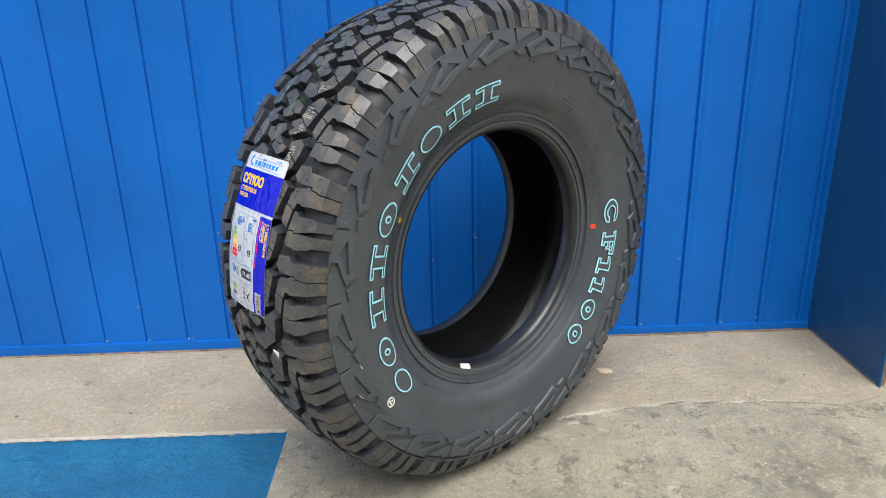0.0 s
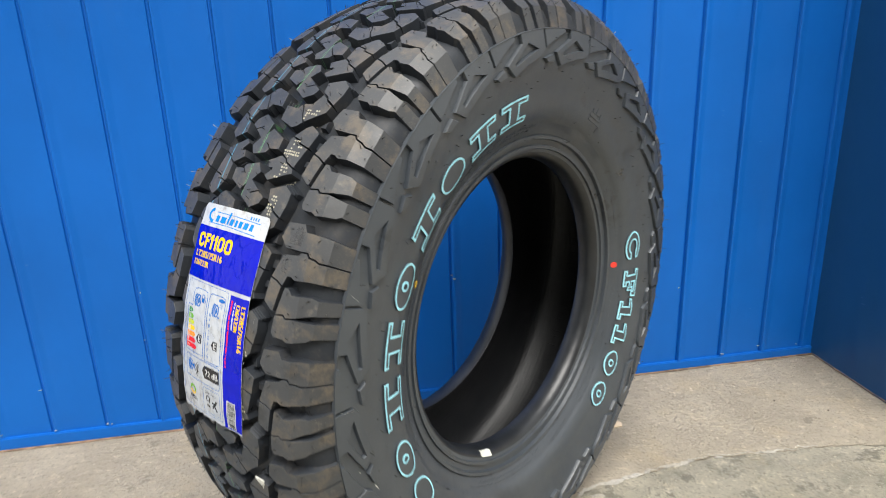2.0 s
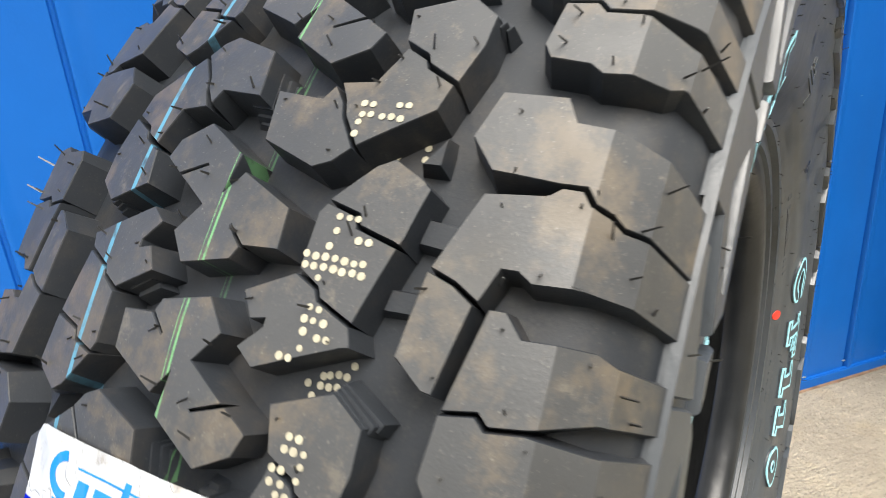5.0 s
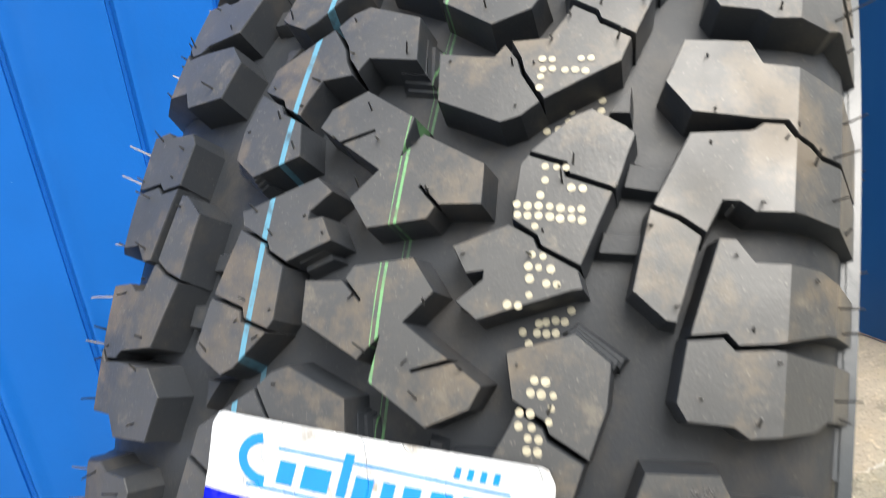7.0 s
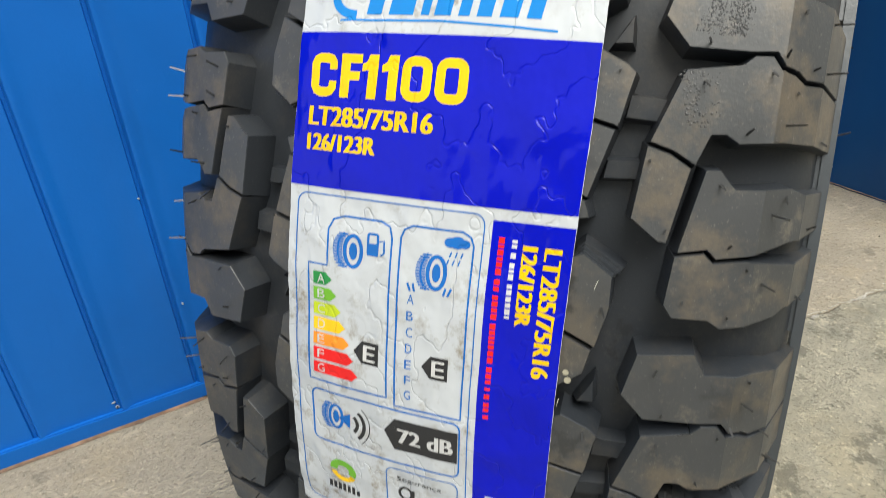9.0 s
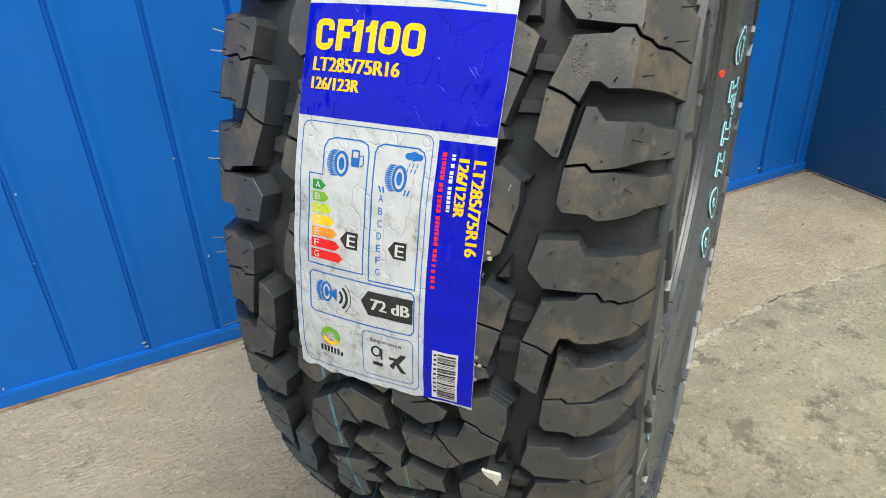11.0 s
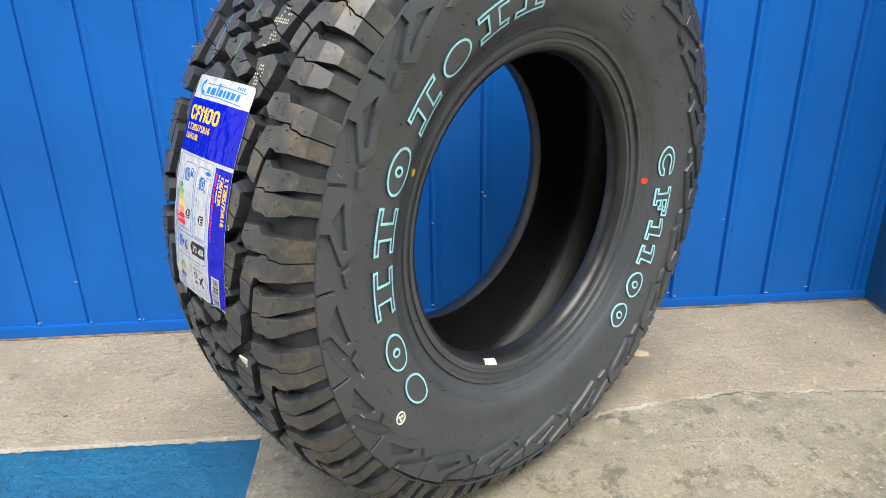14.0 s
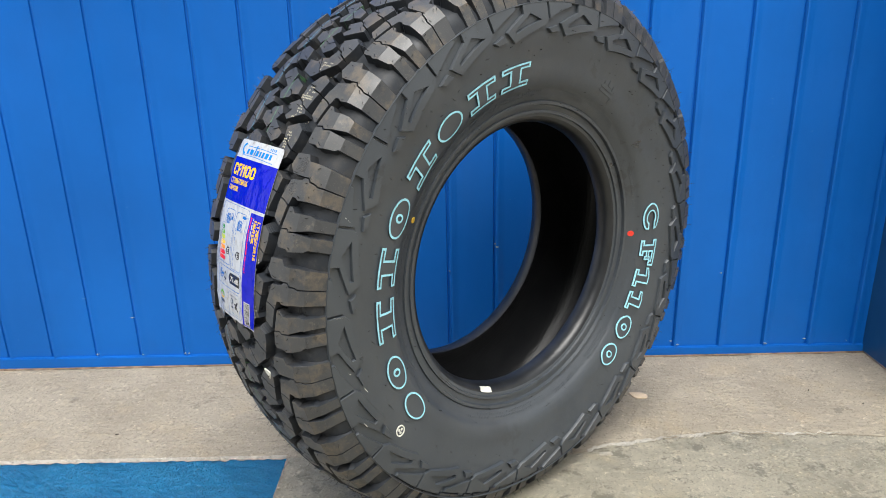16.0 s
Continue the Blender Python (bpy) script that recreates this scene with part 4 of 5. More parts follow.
bm = bmesh.new()
raised(bm, [dense([(-24, -9), (-17, -17), (-9, -14), (-2, -21), (8, -18), (13, -11), (21, -14), (24, -3), (19, 6), (22, 14), (12, 19), (3, 15), (-4, 20), (-13, 14), (-20, 13)], (4.0, 4.0))], on_liner, 0.0012)
scrap = part("inner_label", bm, TAG, tyre, "torn white paper label stuck inside", smooth=40)
for i, w in enumerate((2.2, 1.2, 3.0, 1.6, 2.4)):
    bm = bmesh.new()
    x = 1.0 + 4.0 * i
    raised(bm, [dense([(x, -10 + 2 * (i % 2)), (x + w, -10), (x + w, 9 - 2 * (i % 3)), (x, 10)], (4.0, 4.0))], on_liner, 0.0016)
    part("printed_bar", bm, HAIR, scrap, smooth=0)

# ---- stamped paint dots on the tread ----
bm = bmesh.new()
DOT_ROWS = [(41.4, 39.5, 3), (40.8, 40, 1), (40.2, 39, 1), (40.6, 47.5, 2), (39.75, 33.2, 7), (39.35, 33.5, 7), (38.95, 38.8, 1), (37.8, 39, 2), (37.35, 38.6, 3), (36.9, 39, 1),
            (36.8, 44, 2), (36.3, 39.6, 1), (35.85, 33.9, 2), (33.2, 43.6, 2), (32.75, 43.0, 3), (32.3, 48.8, 1), (31.8, 48.4, 1), (32.0, 40.6, 2), (31.55, 41, 2), (31.15, 43.4, 2), (30.7, 43.6, 2),
            (46.3, 33.5, 2), (45.8, 34, 2), (46.4, 44.6, 2), (45.8, 40.8, 3), (45.4, 33.7, 1), (44.9, 34.2, 1), (12.1, 50.9, 1), (11.7, 51.6, 1), (7.75, 46.0, 1), (7.05, 45.6, 1), (6.3, 45.4, 1), (4.05, 46.6, 1), (3.45, 45.7, 2), (2.65, 44.4, 1), (2.15, 45.7, 1)]
drng = random.Random(3)
for theta, s, n in DOT_ROWS:
    for i in range(n):
        q = (s + 3.5 + 2.95 * i + drng.uniform(-0.25, 0.25)) / 1000.0
        th = theta + drng.uniform(-0.03, 0.03)
        rr = drng.uniform(0.95, 1.25)
        vs = []
        for j in range(12):
            p = block_point(th + rr * math.sin(j * math.pi / 6) / MM, q + rr * math.cos(j * math.pi / 6) / 1000.0, -0.018)
            vs.append(bm.verts.new(p + Vector((0, 0, ZC))))
        bm.faces.new(vs)
GROOVE_DOTS = [(36.11, 48.8), (35.63, 47.3), (35.64, 44.74), (35.53, 42.12), (35.14, 45.16), (35.07, 42.59), (35.05, 39.93), (34.58, 37.98), (35.03, 35.87), (35.44, 40.2),
               (46.08, 49.9), (45.58, 50.1), (45.06, 50.2), (44.93, 41.3), (44.41, 41.0), (44.0, 38.3), (43.88, 34.8)]
for theta, s in GROOVE_DOTS:
    r = crown((s + 3.5) / 1000.0) - 0.0127
    ring = [(theta + 1.2 * math.sin(j * math.pi / 6) / MM, (s + 3.5 + 1.2 * math.cos(j * math.pi / 6)) / 1000.0) for j in range(12)]
    bm.faces.new([bm.verts.new((r * math.cos(radians(t)), q, ZC + r * math.sin(radians(t)))) for t, q in ring])
part("paint_dots", bm, PAINT_CREAM, tyre, "cream stamped dots across the tread", kind="stuff", smooth=0)

# ---- wet bubbled film, a paper scrap and pale scratches on the tread ----
def on_block(theta, s, lift):
    """A place over a block's top face: degrees round, millimetres across."""
    return block_point(theta, s / 1000.0, -lift / 0.0130) + Vector((0, 0, ZC))


wrng = random.Random(8)
bm = bmesh.new()
for i in range(900):
    t, q = wrng.uniform(27.8, 30.3), wrng.triangular(78, 98, 93)
    if q < 81 + 3.0 * (t - 27.8) or (t > 30.0 and q > 94):
        continue
    r = wrng.choice((0.18, 0.22, 0.3, 0.38, 0.5))
    top = bm.verts.new(on_block(t, q, 0.00022 * r + 0.00012))
    ring = [bm.verts.new(on_block(t + r * wrng.uniform(0.7, 1.2) * math.sin(a) / MM, q + r * wrng.uniform(0.7, 1.2) * math.cos(a), -0.0001)) for a in (0, 1.05, 2.09, 3.14, 4.19, 5.24)]
    for a in range(6):
        bm.faces.new((top, ring[a], ring[(a + 1) % 6]))
for i in range(160):
    t, q = wrng.uniform(23.9, 26.2), wrng.triangular(78, 92, 82)
    if q < 84 - 2.0 * (t - 23.4):
        continue
    r = wrng.choice((0.2, 0.3, 0.4))
    top = bm.verts.new(on_block(t, q, 0.0002 * r + 0.0001))
    ring = [bm.verts.new(on_block(t + r * math.sin(a) / MM, q + r * 1.5 * math.cos(a), -0.0001)) for a in (0, 1.05, 2.09, 3.14, 4.19, 5.24)]
    for a in range(6):
        bm.faces.new((top, ring[a], ring[(a + 1) % 6]))
part("bubbled_film", bm, WET, tyre, "wet bubbled film on two shoulder blocks", kind="stuff", smooth=80)

bm = bmesh.new()
raised(bm, [dense([(-53.5, 51.0), (-55.5, 61.5), (-60.0, 62.0), (-66.0, 59.0), (-61.0, 57.0), (-60.0, 55.0), (-57.0, 52.4)], (3.0, 3.0))], lambda x, y, lift: on_block(x / MM, y, lift), 0.0005)
part("paper_scrap", bm, TAG, tyre, "torn white paper scrap stuck on the tread", smooth=40)
for t0, s0, t1, s1, w in ((16.3, 61.0, 16.8, 62.2, 0.3), (10.2, 51.9, 10.7, 52.9, 0.3)):
    bm = bmesh.new()
    rows = []
    for i in range(9):
        f = i / 8
        ww = w * (0.3 + math.sin(math.pi * f)) * (0.7 + 0.6 * noise.noise((f * 5, t0, 1)))
        t, q = t0 + (t1 - t0) * f + 0.06 * math.sin(3 * f), s0 + (s1 - s0) * f
        rows.append((bm.verts.new(on_block(t, q - ww / 2, 0.0004)), bm.verts.new(on_block(t + 0.02, q + ww / 2, 0.0004))))
    for a, b in zip(rows, rows[1:]):
        bm.faces.new((a[0], b[0], b[1], a[1]))
    part("scratch", bm, TAG, tyre, "pale scratch", smooth=0)

# ---- paper label stuck over the tread; u across and v down, in millimetres ----
LW, LH = 106.0, 226.0
# the printed sheet is stretched a little across where it bridges the grooves
PRINT_U, PRINT_SHIFT = (3, 10, 27, 50, 70, 77, 90, 106), (0.5, 1.4, 3.0, 3.6, 3.3, 2.6, 1.0, 0.0)


def on_label(u, v, lift=0.0):
    theta = 30.25 - v / 7.40
    if lift > 0 and v > 80:
        u += float(np.interp(u, PRINT_U, PRINT_SHIFT))
    s = (-52.3 + 1.017 * u - 0.036 * v - 0.003 * u * v / LH + 1.6 * min(1.0, v / 50.0)) / 1000.0
    wave = 0.0007 * noise.noise((u * 0.035, v * 0.05, 0)) + 0.0003 * noise.noise((u * 0.12, v * 0.09, 5))
    wave += 0.0018 * max(0.0, min(1.0, (v - 178) / 35)) * (0.35 + 0.65 * max(0.0, min(1.0, (u - 60) / 30))) * (0.5 + noise.noise((u * 0.05, v * 0.07, 9)))
    r = crown(s) + 0.0014 + wave + lift
    return Vector((r * math.cos(radians(theta)), s, ZC + r * math.sin(radians(theta))))


def label_rect(bm, u0, v0, u1, v1, lift):
    us = span(u0, u1, max(1, int(abs(u1 - u0) / 2)))
    vs = span(v0, v1, max(1, int(abs(v1 - v0) / 2)))
    grid(bm, us, vs, lambda u, v: on_label(u, v, lift))


def label_shape(bm, loop, lift):
    flat = bmesh.new()
    vs = [flat.verts.new((u, v, 0)) for u, v in loop]
    n = len(vs)
    bmesh.ops.triangle_fill(flat, edges=[flat.edges.new((vs[i], vs[(i + 1) % n])) for i in range(n)], use_beauty=True)
    flat.verts.index_update()
    pts = [(v.co.x, v.co.y) for v in flat.verts]
    fs = [tuple(v.index for v in f.verts) for f in flat.faces]
    flat.free()
    lay(bm, pts, fs, lambda u, v: on_label(u, v, lift), 3.0)


def label_stroke(bm, path, w, lift, close=False):
    """A drawn line of width w along a path."""
    path = list(path)
    if not close:
        path = [p for a, b in zip(path, path[1:]) for p in dense([a, b], (3.0, 3.0))[:max(1, int(max(abs(b[0] - a[0]), abs(b[1] - a[1])) / 3.0))]] + path[-1:]
    pts = [Vector(p) for p in (dense(path, (4.0, 4.0)) if close else path)]
    n = len(pts)
    pairs = []
    for i, p in enumerate(pts):
        a = pts[i - 1] if (close or i) else p
        b = pts[(i + 1) % n] if (close or i < n - 1) else p
        d = (b - a).normalized()
        q = Vector((-d.y, d.x)) * w / 2
        pairs.append((bm.verts.new(on_label(*(p + q), lift)), bm.verts.new(on_label(*(p - q), lift))))
    for i in range(n if close else n - 1):
        a, b = pairs[i], pairs[(i + 1) % n]
        bm.faces.new((a[0], b[0], b[1], a[1]))


def rounded(u0, v0, u1, v1, r, n=4):
    pts = []
    for cx, cy, a in ((u1 - r, v0 + r, -90), (u1 - r, v1 - r, 0), (u0 + r, v1 - r, 90), (u0 + r, v0 + r, 180)):
        pts += [(cx + r * math.cos(radians(a + 90 * i / n)), cy + r * math.sin(radians(a + 90 * i / n))) for i in range(n + 1)]
    return pts


bm = bmesh.new()
NU, NV = 53, 113
rows = []
for i in range(NU + 1):
    col = []
    for j in range(NV + 1):
        u, v = LW * i / NU, LH * j / NV
        edge = min(u, LW - u)
        cut = max(0.0, 4.0 - edge)
        v = max(v, 4.0 - math.sqrt(max(0.0, 16.0 - cut * cut)))
        if j > NV - 6:
            v += (j - NV + 6) / 6 * (2.6 * noise.noise((u * 0.12, 1, 0)) + 1.0 * noise.noise((u * 0.5, 2, 0)))
        if i in (0, NU):
            u += 0.35 * noise.noise((v * 0.2, i, 0))
        col.append((u, v))
    rows.append(col)
for lift in (0.0, -0.0003):
    made = [[bm.verts.new(on_label(u, v, lift)) for u, v in col] for col in rows]
    for a, b in zip(made, made[1:]):
        for j in range(NV):
            bm.faces.new((a[j], b[j], b[j + 1], a[j + 1]))
label = part("label", bm, PAPER, tyre, "creased glossy paper label, white and royal blue", smooth=60)

UP1, UP2, UP3 = 0.00012, 0.00022, 0.00032


def piece(name, material, build, text=""):
    bm = bmesh.new()
    build(bm)
    for f in bm.faces:
        f.smooth = True
    return part(name, bm, material, label, text, smooth=60)


def words(text, u, v, tall, length, lift, bold=0.0, down=False):
    """Text on the label: its lower left corner, capital height and length in mm; down: turned to read downwards."""
    def build(bm):
        for i, d in enumerate((0.0,) if not bold else (-bold, -bold / 2, 0.0, bold / 2, bold)):
            up = lift + 0.00001 * i
            if down:
                flat_text(bm, text, tall / 0.7 / 1000.0, lambda x, y: on_label(u + y * 1000, v + (x + d) * 1000, up), fit=length / 1000.0)
            else:
                flat_text(bm, text, tall / 0.7 / 1000.0, lambda x, y: on_label(u + (x + d) * 1000, v - y * 1000, up), fit=length / 1000.0)
    return build


piece("blue_panel", INK_BLUE, lambda bm: (label_rect(bm, 0.1, 23.8, LW - 0.1, 79.0, UP1), label_rect(bm, 76.5, 83.0, LW - 0.1, LH - 1.0, UP1)), "royal blue printed field")


def brand_shapes(bm):
    """A broad crescent, a row of leaning solid blocks and two long lines."""
    label_stroke(bm, [(26, 7.6), (60, 7.4), (95, 8.6)], 0.75, UP1)
    label_stroke(bm, [(16, 19.6), (54, 19.4), (92, 21.2)], 0.75, UP1)
    label_stroke(bm, [(22 + 8.4 * math.cos(radians(a)), 11.6 + 6.2 * math.sin(radians(a))) for a in range(88, 268, 10)], 3.2, UP1)
    for u, top, w in ((26.0, 10.8, 5.6), (34.4, 10.8, 9.0), (46.2, 5.0, 3.0), (51.0, 10.8, 5.8), (59.4, 10.8, 3.8), (65.6, 10.8, 5.0), (73.2, 10.8, 6.0), (81.8, 10.8, 4.6)):
        lean = 0.16 * (17.6 - top)
        label_shape(bm, [(u, 17.6), (u + lean, top), (u + lean + w, top), (u + w, 17.6)], UP1)
    for u in (80.5, 84, 87.5, 91):
        label_shape(bm, [(u - 0.9, 6.6), (u - 0.4, 3.4), (u + 1.3, 3.4), (u + 0.8, 6.6)], UP1)


piece("brand_mark", INK_SKY, brand_shapes, "sky blue script mark with swoosh lines")


def bold_sign(bm, sign, u, v, w, tall=15.2, t=3.3):
    """One heavy printed character, its lower left corner at u, v."""
    if sign == "0":
        label_stroke(bm, rounded(u + t / 2, v - tall + t / 2, u + w - t / 2, v - t / 2, 2.6), t, UP2, close=True)
    elif sign == "C":
        r = w - t / 2
        label_stroke(bm, [(u + r, v - 9.6), (u + r, v - 12.0), (u + r - 0.9, v - 13.2), (u + r - 2.4, v - tall + t / 2), (u + t / 2 + 2.2, v - tall + t / 2), (u + t / 2 + 0.8, v - 13.0), (u + t / 2, v - 11.6),
                          (u + t / 2, v - 3.6), (u + t / 2 + 0.8, v - 2.3), (u + t / 2 + 2.2, v - t / 2), (u + r - 2.4, v - t / 2), (u + r - 0.9, v - 2.2), (u + r, v - 3.4), (u + r, v - 5.6)], t, UP2)
    elif sign == "F":
        label_shape(bm, [(u, v), (u, v - tall), (u + w, v - tall), (u + w, v - tall + 3.1), (u + 3.7, v - tall + 3.1), (u + 3.7, v - 9.2), (u + w - 0.6, v - 9.2), (u + w - 0.6, v - 6.2), (u + 3.7, v - 6.2), (u + 3.7, v)], UP2)
    else:
        label_shape(bm, [(u + w, v), (u + w - 3.7, v), (u + w - 3.7, v - 9.8), (u, v - 9.4), (u, v - 11.8), (u + 1.6, v - 12.6), (u + 2.6, v - tall), (u + w, v - tall)], UP2)


for sign, u, w in (("C", 6.0, 10.6), ("F", 18.2, 8.2), ("1", 26.6, 6.2), ("1", 34.3, 6.2), ("0", 42.0, 10.8), ("0", 54.2, 11.2)):
    piece("bold_character", INK_YELLOW, lambda bm: bold_sign(bm, sign, u, 46.4, w), "bold yellow print")
piece("size_print", INK_YELLOW, words("LT285/75R16", 6.6, 56.6, 6.8, 48, UP2, 0.00045), "yellow print")
piece("load_print", INK_YELLOW, words("126/123R", 6.6, 65.6, 6.0, 27.5, UP2, 0.00045), "yellow print")
piece("size_print", INK_YELLOW, words("LT285/75R16", 96.4, 91, 6.2, 46.5, UP2, 0.00045, True), "yellow print")
piece("load_print", INK_YELLOW, words("126/123R", 88.6, 91, 5.6, 27.5, UP2, 0.0005, True), "yellow print")


def grey_rows(bm, u, v, length, tall, rng_):
    t = 0.0
    while t < length:
        w = rng_.uniform(0.9, 2.2)
        label_rect(bm, u, v + t, u + tall, v + t + w, UP2)
        t += w + rng_.choice((0.5, 0.5, 0.6, 1.6))


piece("web_print", INK_WHITE, lambda bm: grey_rows(bm, 84.4, 89, 27, 2.0, random.Random(1)), "small white print")
piece("maker_print", INK_RED, lambda bm: grey_rows(bm, 79.3, 88.5, 68, 2.3, random.Random(2)), "small red print")


def frame_line(loop, w):
    piece("frame_line", INK_LINE, lambda bm: label_stroke(bm, loop, w, UP1, close=True), "thin blue frame line")


frame_line(rounded(3.2, 81.5, 73.5, 222, 4), 0.45)
frame_line([(8.5, 108), (16, 108), (16, 94), (18, 90), (22, 88.4), (36, 88.4), (39.5, 90), (40.5, 94), (40.5, 157.5), (8.5, 157.5)], 0.7)
frame_line([(43.8, 160), (43.8, 93), (45, 90), (48, 88.4), (66, 88.4), (69, 90), (70.2, 93), (70.2, 160)], 0.7)
frame_line(rounded(9, 162, 70.2, 187, 3), 0.7)
frame_line(rounded(40, 190.5, 70, 219, 3), 0.45)


def little_tyre(bm, u, v, w, h):
    """A tyre seen at an angle: face ring, hub and ribbed tread beside it."""
    cx = u + w * 0.15
    label_stroke(bm, oval(w * 0.27, h * 0.42, cx, v, 24), w * 0.12, UP1, close=True)
    label_shape(bm, oval(w * 0.13, h * 0.24, cx, v, 16), UP1)
    for i in range(13):
        y = v - h * 0.44 + h * 0.88 * i / 12
        x = cx - w * 0.35 * math.sqrt(max(0.0, 1 - ((y - v) / (h * 0.5)) ** 2))
        label_shape(bm, [(x - w * 0.30, y - h * 0.02), (x, y - h * 0.026), (x, y + h * 0.024), (x - w * 0.30, y + h * 0.026)], UP1)
        label_shape(bm, [(x - w * 0.17, y - h * 0.04), (x - w * 0.11, y - h * 0.04), (x - w * 0.11, y + h * 0.04), (x - w * 0.17, y + h * 0.04)], UP1 + 0.00003)


for u, v, w, h in ((24, 101, 12, 14), (56, 104, 12, 14), (17.5, 173, 10, 13)):
    piece("tyre_icon", INK_LINE, lambda bm: little_tyre(bm, u, v, w, h), "blue tyre pictogram")["kind"] = "stuff"


def pump(bm):
    label_stroke(bm, rounded(31.5, 93.5, 35.2, 101, 0.6), 0.9, UP1, close=True)
    label_rect(bm, 31.2, 97, 35.5, 101.6, UP1)
    label_stroke(bm, [(35.5, 96), (37.6, 95.5), (37.8, 100), (36.5, 101)], 0.7, UP1)


def rain(bm):
    for u, r in ((62, 2.2), (64.5, 2.8), (67, 2.0)):
        label_shape(bm, oval(r, r * 0.8, u, 93.2 - 0.3 * r, 12), UP1 + 0.00004 * r)
    for u in (62, 64, 66):
        label_stroke(bm, [(u + 0.6, 95.8), (u, 97.8)], 0.5, UP1)
        label_stroke(bm, [(u - 0.2, 98.6), (u - 0.8, 100.6)], 0.5, UP1)
    for u, d in ((48.5, -1), (50, -0.5), (61, 0.5), (62.5, 1)):
        label_stroke(bm, [(u, 112), (u + 1.2 * d, 109)], 0.8, UP1)


piece("fuel_icon", INK_LINE, pump, "blue fuel pump pictogram")
tagged(piece("rain_icon", INK_LINE, rain, "blue rain cloud pictogram"), kind="stuff")
piece("horn_icon", INK_LINE, lambda bm: label_shape(bm, [(20, 173), (25, 170), (25, 177)], UP2))


def rating(i, material):
    v = 111.0 + 6.3 * i
    w = 7.5 + 1.8 * i
    piece("rating_arrow", material, lambda bm: label_shape(bm, [(10.5, v), (10.5 + w - 2.6, v), (10.5 + w, v + 2.6), (10.5 + w - 2.6, v + 5.2), (10.5, v + 5.2)], UP1))
    piece("rating_letter", INK_WHITE, words("ABCDEFG"[i], 12.2, v + 4.4, 3.7, 2.9, UP2))
    piece("rating_letter", INK_LINE, words("ABCDEFG"[i], 47.6, 117.0 + 6.5 * i, 3.8, 2.5, UP1))


for i, material in enumerate((INK_GREEN, INK_LEAF, INK_LIME, INK_AMBER, INK_ORANGE, INK_RED, INK_RED)):
    rating(i, material)
for u, v in ((27.0, 140.3), (54.2, 140.6)):
    piece("grade_arrow", INK_BLACK, lambda bm: label_shape(bm, [(u, v), (u + 3.4, v - 4.6), (u + 10.2, v - 4.6), (u + 10.2, v + 4.6), (u + 3.4, v + 4.6)], UP1), "black grade arrow")
    piece("grade_letter", INK_WHITE, words("E", u + 4.2, v + 3.3, 6.6, 4.6, UP2, 0.0002))
piece("noise_arrow", INK_BLACK, lambda bm: label_shape(bm, [(39.5, 172.6), (44, 166), (69.5, 166), (69.5, 180.4), (44, 180.4)], UP1), "black noise arrow")
piece("noise_print", INK_WHITE, words("72 dB", 45.5, 176.6, 6.6, 22, UP2, 0.0004))


def waves(bm):
    for r in (4.0, 7.0):
        label_stroke(bm, [(24 + r * math.cos(radians(a)), 174.5 + r * 1.1 * math.sin(radians(a))) for a in range(-52, 53, 8)], 1.5, UP1)
    label_stroke(bm, [(24 + 9.4 * math.cos(radians(a)), 174.5 + 10.4 * math.sin(radians(a))) for a in range(-52, 53, 8)], 0.4, UP1)


piece("sound_waves", INK_BLACK, waves)
piece("leaf_mark", INK_LEAF, lambda bm: label_stroke(bm, [(20.5 + 4.2 * math.cos(radians(a)), 200.5 + 3.9 * math.sin(radians(a))) for a in range(170, 400, 10)], 3.2, UP1), "green round mark")
piece("leaf_mark", INK_AMBER, lambda bm: label_stroke(bm, [(20.5 + 4.4 * math.cos(radians(a)), 201.5 + 4.2 * math.sin(radians(a))) for a in range(20, 175, 10)], 2.4, UP2), "yellow round mark")


def dark_marks(bm):
    r = random.Random(5)
    for u in span(13.5, 26, 6):
        label_rect(bm, u, 209.6 - 1.4 * r.random(), u + 1.4, 212.4, UP1)
    label_stroke(bm, oval(2.6, 3.0, 48, 202.5, 16), 1.2, UP1, close=True)
    label_rect(bm, 50.6, 200, 51.9, 207, UP1)
    label_rect(bm, 46, 209.2, 52, 211.6, UP1)
    label_shape(bm, [(56, 209.5), (63, 200.5), (66.5, 200.5), (62, 207), (66.5, 212.5), (63, 212.5), (60, 208), (58.5, 211.5)], UP1)
    label_rect(bm, 56, 203.6, 61, 205.4, UP1)


piece("agency_marks", INK_BLACK, dark_marks, "worn black marks")
piece("caption_print", INK_BLACK, words("Segurança", 44.5, 196.3, 2.3, 19, UP1))
piece("barcode_field", INK_WHITE, lambda bm: label_rect(bm, 82, 193, 97.5, 223.5, UP2), "white barcode field")


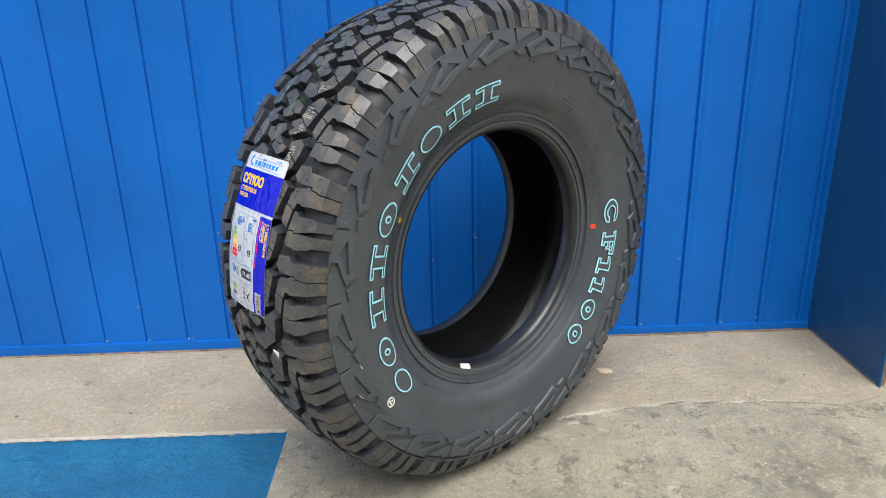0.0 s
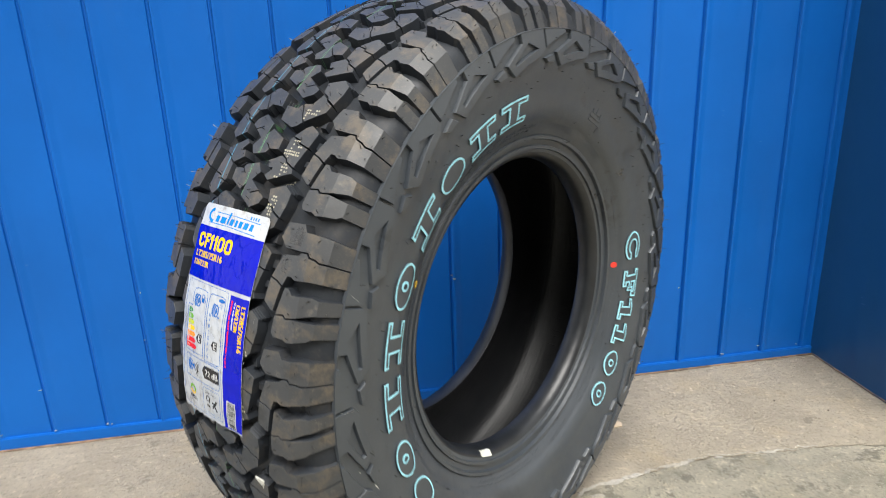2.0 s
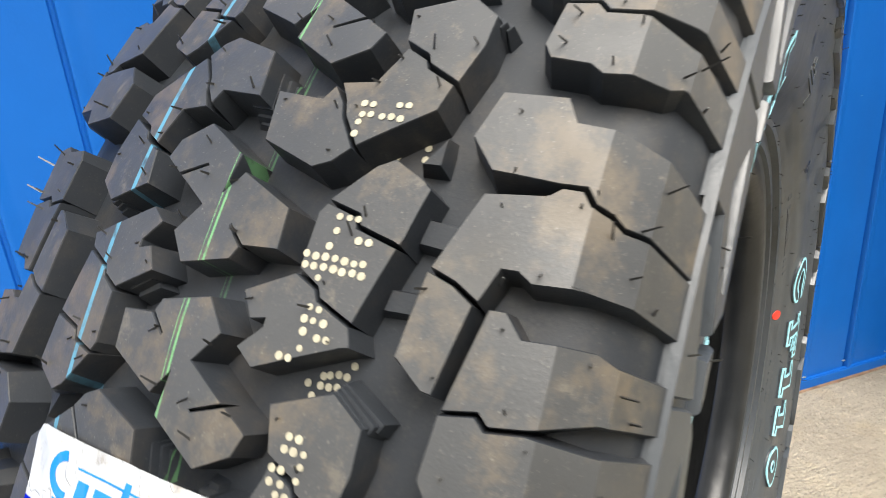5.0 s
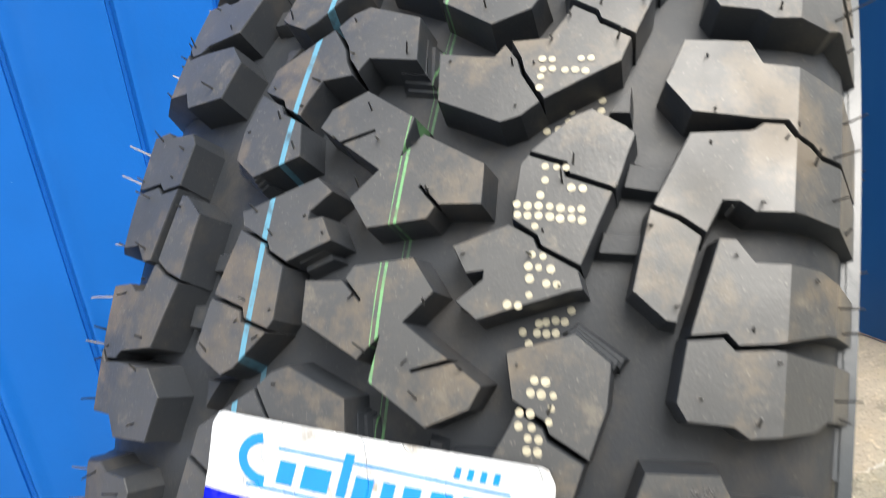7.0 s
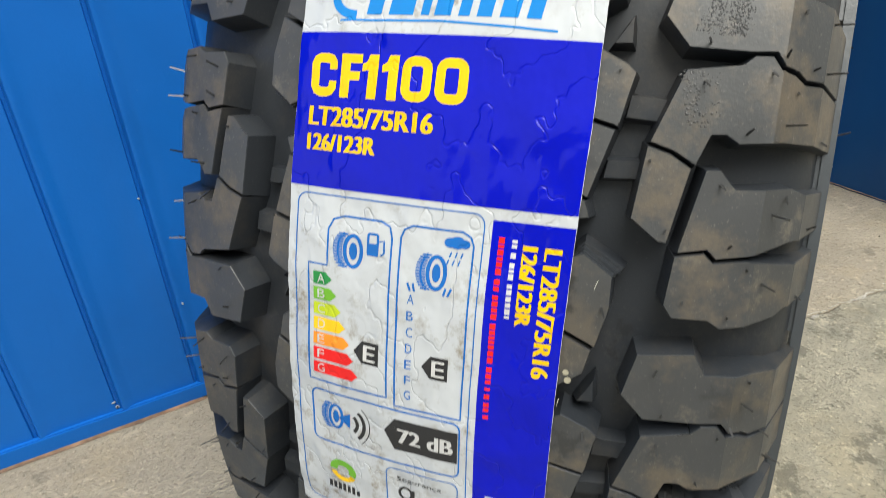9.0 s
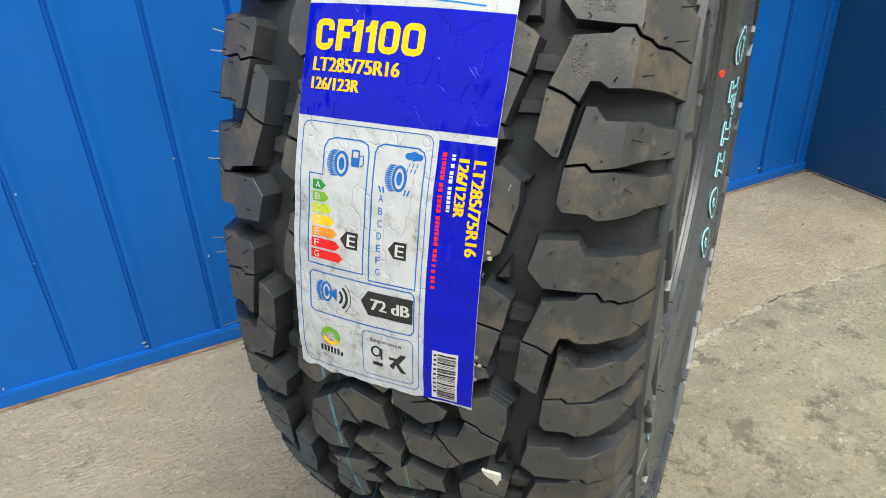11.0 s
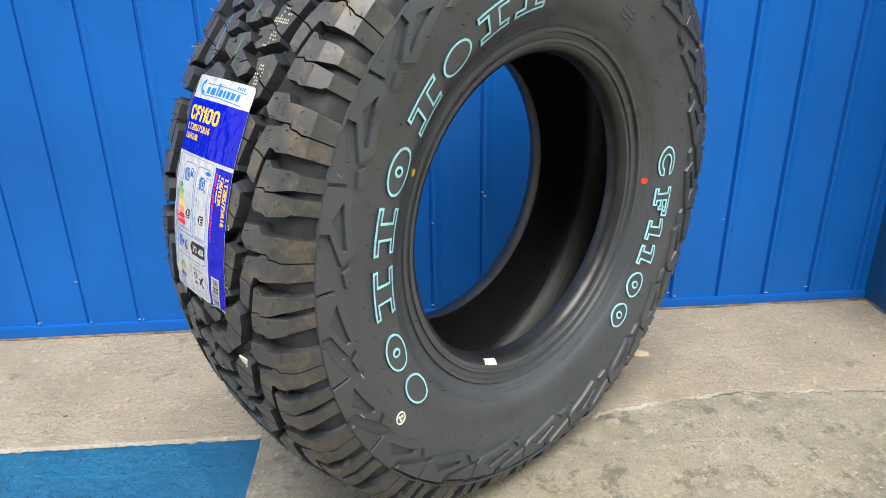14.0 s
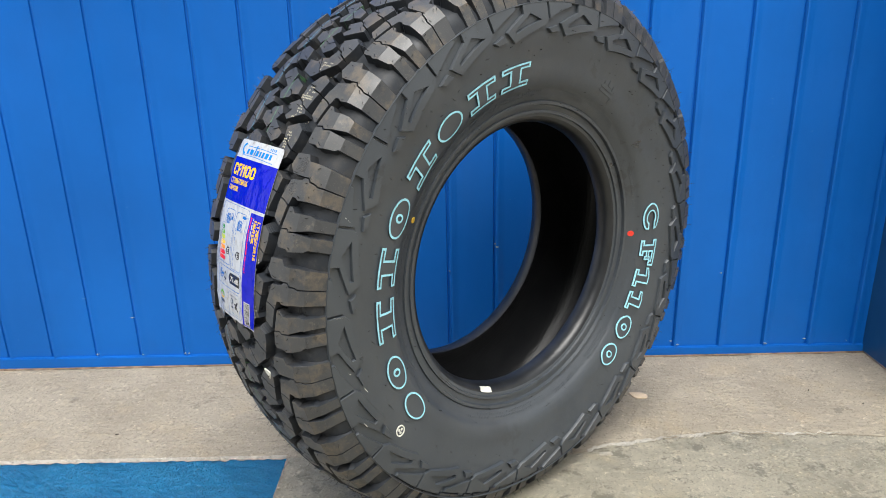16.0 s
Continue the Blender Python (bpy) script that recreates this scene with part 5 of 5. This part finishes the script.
def bars(bm):
    r = random.Random(9)
    v = 194.5
    while v < 222:
        w = r.choice((0.35, 0.5, 0.8, 1.1))
        label_rect(bm, 85.5, v, 96.4, v + w, UP3)
        v += w + r.choice((0.35, 0.5, 0.8))
    for i in range(9):
        label_rect(bm, 83.0, 195 + 2.9 * i, 84.8, 196.3 + 2.9 * i, UP3)


piece("barcode", INK_BLACK, bars)

# ---- bits on the ground ----
def flake_of(name, material, x, y, rx, ry, tall, seed, turn=0.0):
    """A thin broken flake with an uneven rim, lying on the concrete."""
    r = random.Random(seed)
    n = 11
    rim_ = []
    for i in range(n):
        a = 2 * math.pi * i / n
        k_ = r.uniform(0.72, 1.15)
        rim_.append((rx * k_ * math.cos(a), ry * k_ * math.sin(a)))
    bm = bmesh.new()
    c0, s0 = math.cos(radians(turn)), math.sin(radians(turn))

    def at(p, q, lift):
        px, py = x + (p * c0 - q * s0) / 1000.0, y + (p * s0 + q * c0) / 1000.0
        return Vector((px, py, floor_z(px, py) + max(lift, -0.0008) - 0.0006))

    rim(bm, [rim_], at, tall, 0.22 * min(rx, ry))
    return part(name, bm, material, smooth=40)


tagged(flake_of("plaster_chip", PLASTER, 0.149, 0.110, 14, 5, 0.0034, 3, 8), "pale flake of broken plaster lying on the concrete", "plaster flake", "flakes along the crack")
for i, (x, y, rx, ry, turn) in enumerate(((0.236, 0.152, 9, 3.5, 14), (0.262, 0.157, 6, 2.5, 20), (0.305, 0.164, 7, 2.6, 8), (0.352, 0.170, 5, 2.2, 12), (0.405, 0.170, 6, 2.2, -4), (0.196, 0.139, 5, 2.4, 24))):
    tagged(flake_of("plaster_chip", PLASTER, x, y, rx * 1.3, ry * 1.5, 0.0022, 20 + i, turn), "small beige plaster flake at the edge of the crack", "plaster flake", "flakes along the crack")
tagged(flake_of("filler_patch", FILLER, 0.263, 0.322, 19, 12, 0.0030, 5, -20), "smooth tan filler spot on the concrete ledge", "filler patch")
for i, (x, y, rx, ry, turn) in enumerate(((-1.02, 0.215, 3.5, 1.4, 30), (-0.775, 0.210, 4, 1.2, 20), (0.62, 0.33, 2.4, 1.2, 40), (0.70, 0.27, 2, 1.1, 10))):
    tagged(flake_of("dirt_crumb", DIRT, x, y, rx, ry, 0.0022, 40 + i, turn), "dark crumb of dirt on the concrete ledge", "dirt", "crumbs on the ledge")
